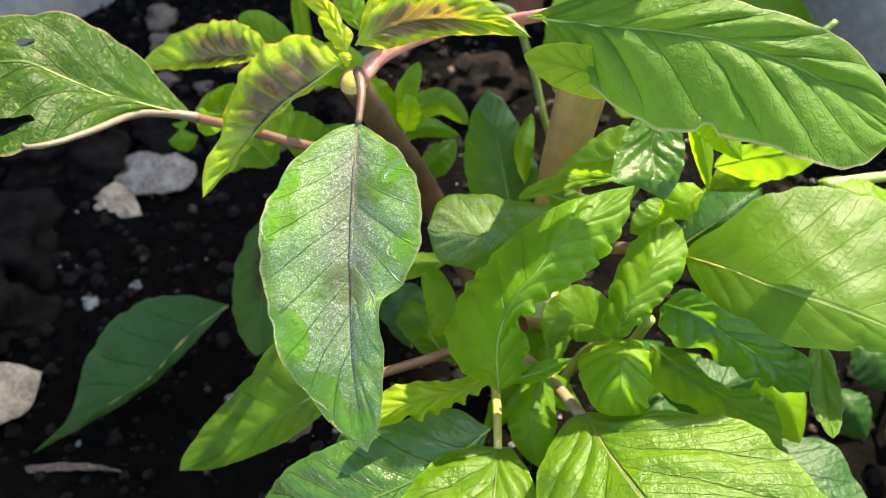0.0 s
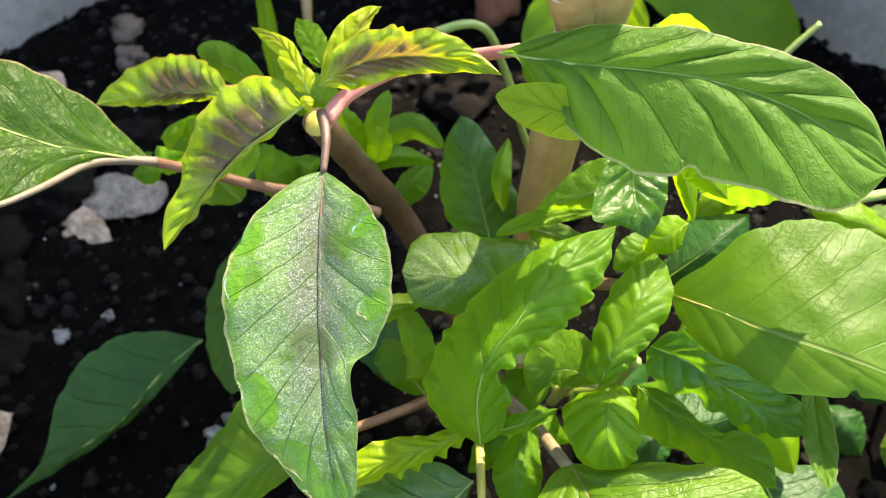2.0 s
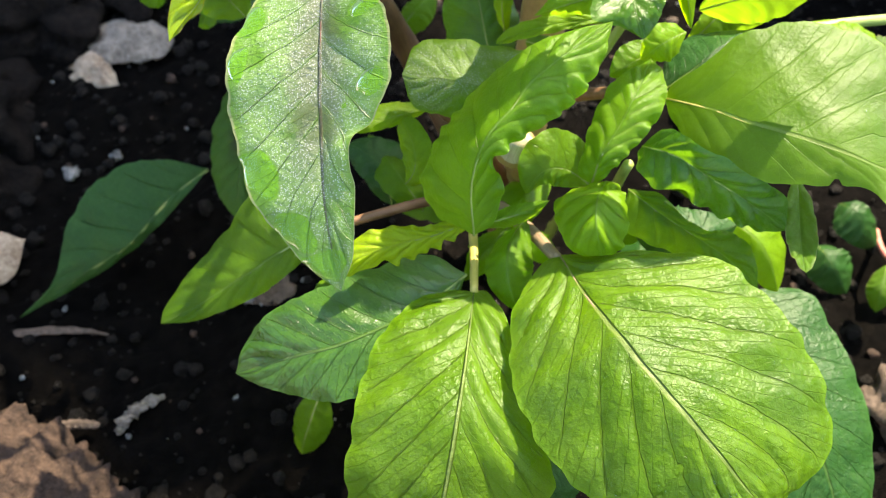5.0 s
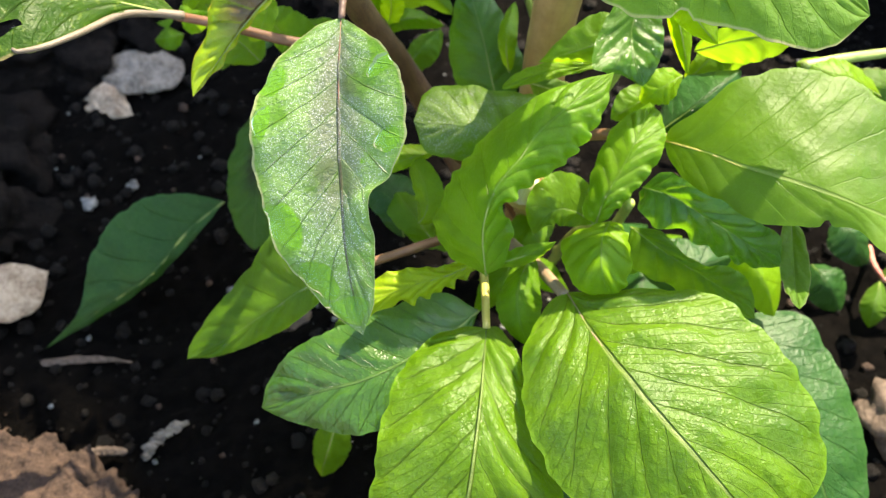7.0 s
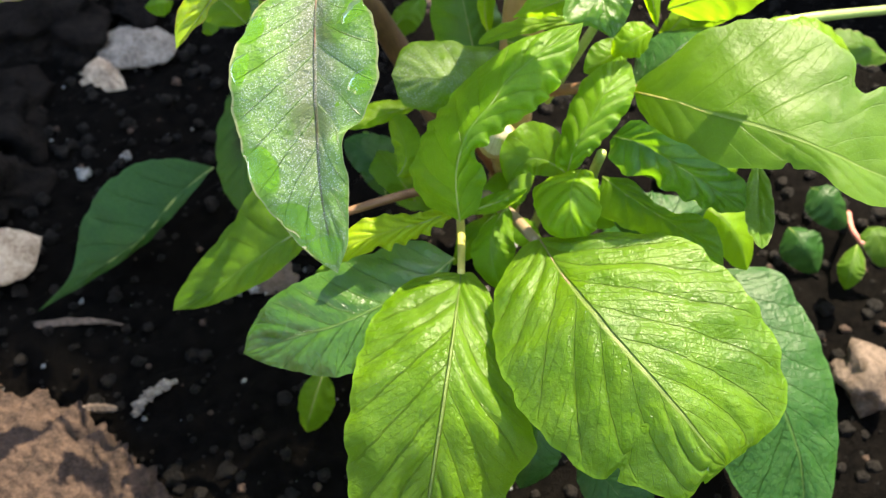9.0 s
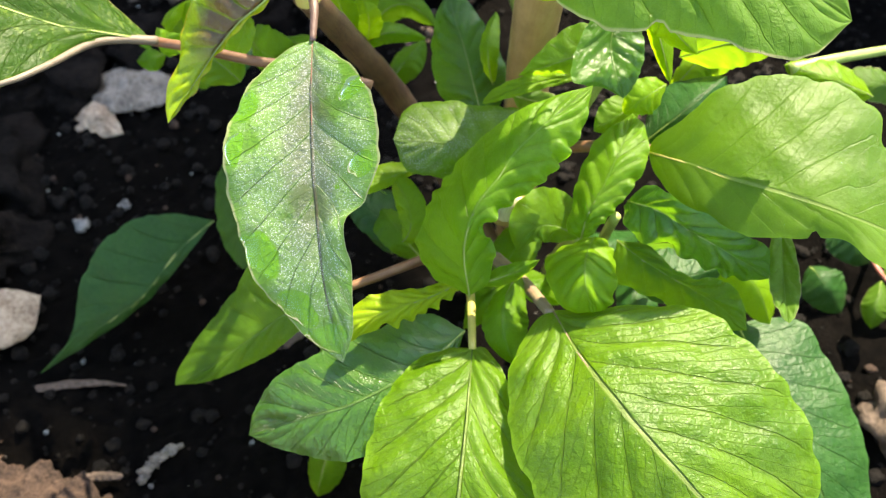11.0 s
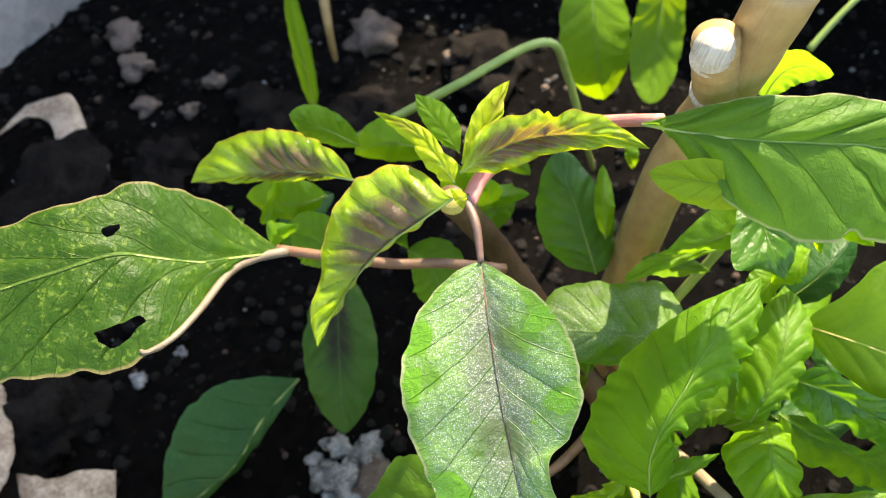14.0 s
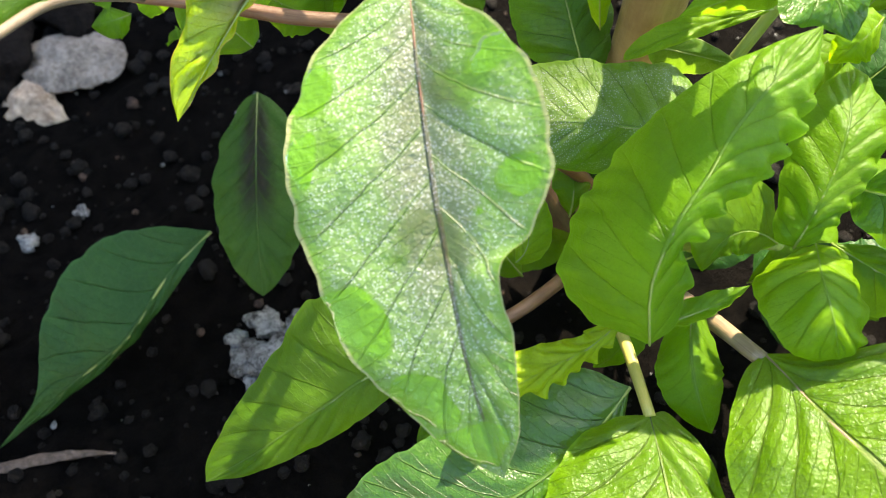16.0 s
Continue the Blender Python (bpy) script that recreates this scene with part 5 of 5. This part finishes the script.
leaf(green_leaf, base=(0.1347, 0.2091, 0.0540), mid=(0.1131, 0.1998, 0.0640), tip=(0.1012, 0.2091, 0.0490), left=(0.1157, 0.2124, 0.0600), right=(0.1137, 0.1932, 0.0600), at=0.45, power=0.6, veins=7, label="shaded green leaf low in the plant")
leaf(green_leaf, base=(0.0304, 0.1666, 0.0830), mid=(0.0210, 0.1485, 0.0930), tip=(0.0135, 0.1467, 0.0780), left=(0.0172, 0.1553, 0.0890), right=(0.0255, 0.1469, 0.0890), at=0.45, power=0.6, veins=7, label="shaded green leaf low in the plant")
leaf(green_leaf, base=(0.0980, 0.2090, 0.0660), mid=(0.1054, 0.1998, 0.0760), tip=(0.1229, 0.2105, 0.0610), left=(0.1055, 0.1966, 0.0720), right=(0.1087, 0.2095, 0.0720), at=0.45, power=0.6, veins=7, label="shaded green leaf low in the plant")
leaf(dull_shade_leaf, base=(0.0852, 0.1979, 0.0450), mid=(0.0797, 0.1698, 0.0550), tip=(0.0810, 0.1588, 0.0400), left=(0.0728, 0.1723, 0.0510), right=(0.0885, 0.1724, 0.0510), at=0.45, power=0.6, veins=7, label="shaded green leaf low in the plant")
leaf(green_leaf, base=(0.0367, 0.1975, 0.0640), mid=(0.0384, 0.2045, 0.0740), tip=(0.0437, 0.2328, 0.0590), left=(0.0442, 0.2064, 0.0700), right=(0.0336, 0.2091, 0.0700), at=0.45, power=0.6, veins=7, label="shaded green leaf low in the plant")
leaf(green_leaf, base=(0.1338, 0.2280, 0.0530), mid=(0.1095, 0.2099, 0.0630), tip=(0.0951, 0.2121, 0.0480), left=(0.1093, 0.2237, 0.0590), right=(0.1125, 0.2031, 0.0590), at=0.45, power=0.6, veins=7, label="shaded green leaf low in the plant")
leaf(green_leaf, base=(0.0464, 0.1972, 0.0810), mid=(0.0343, 0.1719, 0.0910), tip=(0.0256, 0.1654, 0.0760), left=(0.0287, 0.1801, 0.0870), right=(0.0406, 0.1696, 0.0870), at=0.45, power=0.6, veins=7, label="shaded green leaf low in the plant")


leaf(bright_leaf, base=(0.0686, 0.3925, 0.1000), mid=(0.0655, 0.3649, 0.0780), tip=(0.0713, 0.3550, 0.0450), left=(0.0846, 0.3690, 0.0750), right=(0.0498, 0.3715, 0.0750), at=0.5, power=0.45, veins=8, of=weed, label="broad light green leaf of a plant behind")
leaf(bright_leaf, base=(0.1021, 0.3814, 0.1000), mid=(0.0984, 0.3680, 0.0700), tip=(0.0902, 0.3435, 0.0500), left=(0.1129, 0.3695, 0.0700), right=(0.0841, 0.3665, 0.0700), at=0.5, power=0.5, veins=8, of=weed, label="green leaf of a plant behind")
leaf(bright_leaf, base=(0.1217, 0.4836, 0.0600), mid=(0.1702, 0.4504, 0.0500), tip=(0.2199, 0.4341, 0.0300), left=(0.1937, 0.4692, 0.0600), right=(0.1473, 0.4405, 0.0400), at=0.5, power=0.5, veins=8, of=weed, label="large pale green leaf of a plant behind")
leaf(green_leaf, base=(-0.0761, 0.3930, 0.0300), mid=(-0.0756, 0.3886, 0.0700), tip=(-0.0757, 0.3943, 0.1100), left=(-0.0804, 0.3895, 0.0700), right=(-0.0711, 0.3878, 0.0700), at=0.5, power=0.4, veins=3, of=grass, label="narrow green grass blade")
grass_stalk = stalk(green_skin, [(-0.0561, 0.3016, 0.1000), (-0.0146, 0.2942, 0.1300), (0.0219, 0.3013, 0.1400), (0.0361, 0.3112, 0.1100), (0.0473, 0.3108, 0.0700), (0.0653, 0.3391, 0.0100)], 0.0018, 0.0015, of=grass, label="bent pale green grass stalk")
dry_twig = stalk(tan_skin, [(-0.0624, 0.4402, 0.0700), (-0.0623, 0.4271, 0.0500), (-0.0620, 0.4303, 0.0250)], 0.0030, 0.0014, of=grass, label="short dry tan twig")
stalk_r = stalk(green_skin, [(0.1527, 0.3262, 0.0900), (0.1642, 0.3324, 0.1000), (0.1765, 0.3379, 0.1100)], 0.0016, 0.0013, of=weed, label="thin green stalk")
stalk_s = stalk(green_skin, [(0.1271, 0.2092, 0.1300), (0.1449, 0.2149, 0.1280), (0.1800, 0.2276, 0.1200)], 0.0020, 0.0016, label="thin green side stalk")
leaf(dull_shade_leaf, base=(0.1596, 0.1943, 0.0300), mid=(0.1624, 0.1837, 0.0320), tip=(0.1706, 0.1771, 0.0200), left=(0.1725, 0.1879, 0.0300), right=(0.1547, 0.1830, 0.0250), at=0.5, power=0.45, veins=6, of=seedling, label="small dull green seedling leaf")
leaf(pale_leaf, base=(0.1918, 0.1914, 0.0200), mid=(0.1848, 0.1783, 0.0220), tip=(0.1845, 0.1731, 0.0120), left=(0.1915, 0.1779, 0.0200), right=(0.1813, 0.1826, 0.0180), at=0.5, power=0.45, veins=6, of=seedling, label="small pale seedling leaf")
leaf(dull_shade_leaf, base=(0.1750, 0.2159, 0.0300), mid=(0.1797, 0.2077, 0.0320), tip=(0.1895, 0.2008, 0.0200), left=(0.1882, 0.2090, 0.0300), right=(0.1731, 0.2023, 0.0250), at=0.5, power=0.45, veins=6, of=seedling, label="small dull green seedling leaf")
leaf(pale_leaf, base=(0.1994, 0.2005, 0.0200), mid=(0.2013, 0.1928, 0.0220), tip=(0.2064, 0.1844, 0.0120), left=(0.2094, 0.1925, 0.0200), right=(0.1953, 0.1882, 0.0180), at=0.5, power=0.45, veins=6, of=seedling, label="small pale seedling leaf")
seed_stem = stalk(pink_skin, [(0.2057, 0.2324, 0.0000), (0.1948, 0.2044, 0.0150), (0.1942, 0.1914, 0.0200)], 0.0014, 0.0010, of=seedling, label="reddish seedling stem")
for blotch in WET_A:
    drop(leaf_a, *blotch)



def dew(spots):
    """Small beads of water: domes on the leaves, all one mesh."""
    rnd = random.Random(5)
    verts, faces = [], []
    for place, count, small, large, (u0, u1), (v0, v1) in spots:
        for _ in range(count):
            u, v, r = rnd.uniform(u0, u1), rnd.uniform(v0, v1), small + (large - small) * rnd.random() ** 2
            p, _, up = place(u, v)
            a = np.cross(up, (0.3, 0.9, 0.1))
            a /= np.linalg.norm(a)
            e, n = np.cross(up, a), len(verts)
            for k in range(3):
                g = 1.5 * k / 3
                verts += [p + up * (r * 0.55 * math.sin(g) + 0.00012) + r * math.cos(g) * (a * math.cos(h) + e * math.sin(h)) for h in np.arange(8) * math.pi / 4]
            verts.append(p + up * (r * 0.55 + 0.00012))
            for k in range(2):
                faces += [(n + 8 * k + i, n + 8 * k + (i + 1) % 8, n + 8 * k + 8 + (i + 1) % 8, n + 8 * k + 8 + i) for i in range(8)]
            faces += [(n + 16 + i, n + 16 + (i + 1) % 8, n + 24) for i in range(8)]
    tagged(mesh_object("dew_beads", verts, faces, water_mat), "tiny clear beads of dew on the leaves", "dew", kind="stuff")


ALL, BOTH = (0.08, 0.94), (-0.9, 0.9)
dew([(leaf_a, 150, 0.00018, 0.0006, ALL, BOTH), (leaf_l, 170, 0.0002, 0.0007, ALL, BOTH), (leaf_m, 70, 0.0002, 0.0006, ALL, BOTH), (leaf_o, 16, 0.0003, 0.0008, ALL, BOTH), (leaf_i, 40, 0.0002, 0.0006, ALL, BOTH), (leaf_b, 60, 0.0002, 0.0006, ALL, (0.1, 0.9)), (leaf_k, 12, 0.0003, 0.0007, ALL, BOTH)])

# ---- litter on the soil ----
def rest(x, y, up=0.0):
    return (x, y, soil_height(x, y) + up)


def scatter(name, material, count, small, large, label, category, keep, level=2):
    rnd = random.Random(name)
    verts, faces = [], []
    for k in range(count):
        x, y = rnd.uniform(-0.33, 0.34), rnd.uniform(0.0, 0.55)
        if not keep(x, y):
            continue
        r = small + (large - small) * rnd.random() ** 3
        v, f = lump(rest(x, y, r * 0.25), r, 0.75, 0.5, k, level)
        faces += [tuple(i + len(verts) for i in q) for q in f]
        verts += v
    tagged(mesh_object(name, verts, faces, material), label, category, kind="stuff")


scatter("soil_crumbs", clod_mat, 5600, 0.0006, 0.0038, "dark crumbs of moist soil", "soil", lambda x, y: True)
scatter("bark_bits", litter_mat, 420, 0.0005, 0.0026, "small brown bark bits in the soil", "bark", lambda x, y: True)
# Brown litter whose pale colour also stands in for sunlight on the soil here.
scatter("dry_litter", stone_mat, 1500, 0.0007, 0.0034, "brown dry crumbs and bark behind the plant, coloured pale as if sunlit", "litter", lambda x, y: math.hypot((x - 0.10) / 0.16, (y - 0.42) / 0.10) < 0.7 + 0.6 * noise.noise(Vector((x, y, 0)) * 14))
scatter("perlite_grains", perlite_mat, 620, 0.0003, 0.0018, "small white perlite grains in the soil", "perlite", lambda x, y: x < 0.05 or y > 0.28, 1)


def pebble(name, material, x, y, r, label, category, seed, flat=0.7, group="", level=3):
    v, f = lump(rest(x, y, r * flat * 0.5), r, flat, 0.8, seed, level)
    return tagged(mesh_object(name, v, f, material), label, category, group)


for k, (x, y, r) in enumerate(((-0.090, 0.201, 0.006), (-0.079, 0.195, 0.008), (-0.070, 0.206, 0.0065), (-0.083, 0.212, 0.0055), (-0.071, 0.188, 0.0045), (-0.064, 0.198, 0.004), (-0.095, 0.209, 0.0035), (-0.087, 0.190, 0.004), (-0.173, 0.26, 0.0034), (-0.154, 0.272, 0.0026), (-0.073, 0.255, 0.003))):
    pebble("perlite_lump", perlite_mat, x, y, r * 1.1, "white crumbly perlite lump on the soil", "perlite", k + 3, 0.55, "perlite lumps")
for k, (x, y, r) in enumerate(((-0.134, 0.447, 0.007), (-0.181, 0.466, 0.008), (-0.177, 0.441, 0.007), (-0.189, 0.493, 0.010), (0.006, 0.44, 0.005), (-0.039, 0.467, 0.014), (-0.150, 0.43, 0.005))):
    pebble("pebble", stone_mat, x, y, r, "small pale brown pebble on the soil", "pebble", k + 21, 0.7, "pebbles")
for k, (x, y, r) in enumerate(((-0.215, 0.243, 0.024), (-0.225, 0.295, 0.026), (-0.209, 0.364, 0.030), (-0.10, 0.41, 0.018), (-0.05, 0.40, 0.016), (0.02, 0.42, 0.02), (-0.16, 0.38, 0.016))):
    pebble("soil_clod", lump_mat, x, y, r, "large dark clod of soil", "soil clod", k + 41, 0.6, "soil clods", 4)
pebble("clay_shard", terracotta_mat, 0.051, 0.520, 0.022, "upright piece of brown fired clay", "clay shard", 71, 1.6)
pebble("stone", stone_mat, 0.185, 0.136, 0.013, "pinkish-brown stone on the soil", "stone", 66, 0.6)
pebble("stone", stone_mat, -0.066, 0.190, 0.008, "tan stone beside perlite lumps", "stone", 67, 0.7)

sheet("dry_peel", peel_mat, "curled cream-coloured dry peel with a pointed tail", "peel", 0.0014, (-0.2215, 0.217, 0.006), drawn=([(-0.2215, 0.2190, 0.012), (-0.2, 0.202, 0.028), (-0.1765, 0.2120, 0.014)], [(-0.208, 0.2120, 0.022), (-0.198, 0.2080, 0.026), (-0.188, 0.2110, 0.022)], [(-0.208, 0.19, 0.014), (-0.19, 0.185, 0.014), (-0.1785, 0.195, 0.01)]), rough=0.0010, grain=90, torn=0.0, bulge=0.2)
# Darker material than the other peels: the shade on it is in its colour.
sheet("dry_peel", stone_mat, "tan dry peel lying on the soil, coloured darker for shade", "peel", 0.0012, (-0.228, 0.160, 0.004), (-0.206, 0.150, 0.012), (-0.186, 0.133, 0.003), (-0.201, 0.163, 0.007), (-0.211, 0.136, 0.006), at=0.5, power=0.5, bulge=0.4, rough=0.0014, grain=90, torn=0.2)
sheet("dry_peel", peel_mat, "large rounded cream dry peel", "peel", 0.0014, (-0.2517, 0.2795, 0.008), drawn=([(-0.2490, 0.2760, 0.020), (-0.2420, 0.2430, 0.042), (-0.2380, 0.1930, 0.018)], [(-0.260, 0.262, 0.024), (-0.270, 0.235, 0.028), (-0.260, 0.208, 0.022)], [(-0.2320, 0.2680, 0.026), (-0.2185, 0.2400, 0.027), (-0.2170, 0.2155, 0.024), (-0.2300, 0.1970, 0.020)]), rough=0.0010, grain=80, torn=0.0, bulge=0.25)
sheet("dry_peel", peel_mat, "thin arched cream dry peel", "peel", 0.0012, (-0.256, 0.42, 0.006), drawn=([(-0.253, 0.4150, 0.018), (-0.2320, 0.427, 0.026), (-0.213, 0.423, 0.030), (-0.207, 0.400, 0.026), (-0.205, 0.3790, 0.018)], [(-0.2280, 0.4335, 0.020), (-0.2102, 0.432, 0.024), (-0.199, 0.403, 0.022), (-0.1885, 0.3795, 0.018)], [(-0.2334, 0.4205, 0.024), (-0.220, 0.4113, 0.026), (-0.2156, 0.3932, 0.024), (-0.2235, 0.381, 0.018)]), rough=0.0008, grain=90, torn=0.03)
sheet("dry_peel", white_mat, "white crumpled dry scrap", "scrap", 0.0013, (-0.1815, 0.343, 0.01), drawn=([(-0.1815, 0.343, 0.01), (-0.16, 0.345, 0.018), (-0.136, 0.345, 0.01)], [(-0.1784, 0.3585, 0.01), (-0.16, 0.358, 0.014), (-0.1408, 0.355, 0.01)], [(-0.175, 0.332, 0.012), (-0.1626, 0.3266, 0.012), (-0.14, 0.332, 0.01)]), rough=0.0016, grain=150, torn=0.05, bulge=0.2)
sheet("dry_peel", peel_mat, "tan curled dry scrap", "scrap", 0.0015, (-0.191, 0.328, 0.006), drawn=([(-0.191, 0.328, 0.006), (-0.176, 0.326, 0.014), (-0.16, 0.316, 0.006)], [(-0.185, 0.334, 0.01), (-0.17, 0.333, 0.012)], [(-0.186, 0.32, 0.006), (-0.172, 0.314, 0.006)]), rough=0.0016, grain=150, torn=0.05, bulge=0.2)
sheet("dead_leaf", litter_mat, "crinkled brown dead leaf on the soil", "dead leaf", 0.0012, (-0.215, 0.118, 0.014), (-0.155, 0.088, 0.020), (-0.094, 0.058, 0.008), (-0.138, 0.121, 0.015), (-0.180, 0.045, 0.014), at=0.5, power=0.35, rough=0.0022, bulge=0.15, wave=0.003, waves=9, grain=260, torn=0.16, fine=3)
sheet("paper_scrap", white_mat, "small torn white scrap on the soil", "scrap", 0.0008, (-0.1195, 0.124, 0.005), (-0.115, 0.132, 0.009), (-0.104, 0.140, 0.006), (-0.1172, 0.134, 0.008), (-0.1128, 0.131, 0.008), at=0.5, power=0.3, rough=0.003, grain=300, torn=0.5)
sheet("dry_strip", stone_mat, "narrow dry brown strip", "straw", 0.0006, (-0.186, 0.168, 0.003), (-0.162, 0.170, 0.007), (-0.134, 0.170, 0.003), (-0.163, 0.172, 0.006), (-0.162, 0.1682, 0.006), at=0.4, power=0.6)
sheet("dry_stick", stone_mat, "short pale straw bit", "straw", 0.0015, (-0.143, 0.1285, 0.006), (-0.135, 0.128, 0.008), (-0.127, 0.128, 0.006), (-0.135, 0.1300, 0.007), (-0.135, 0.1262, 0.007), at=0.5, power=0.3)
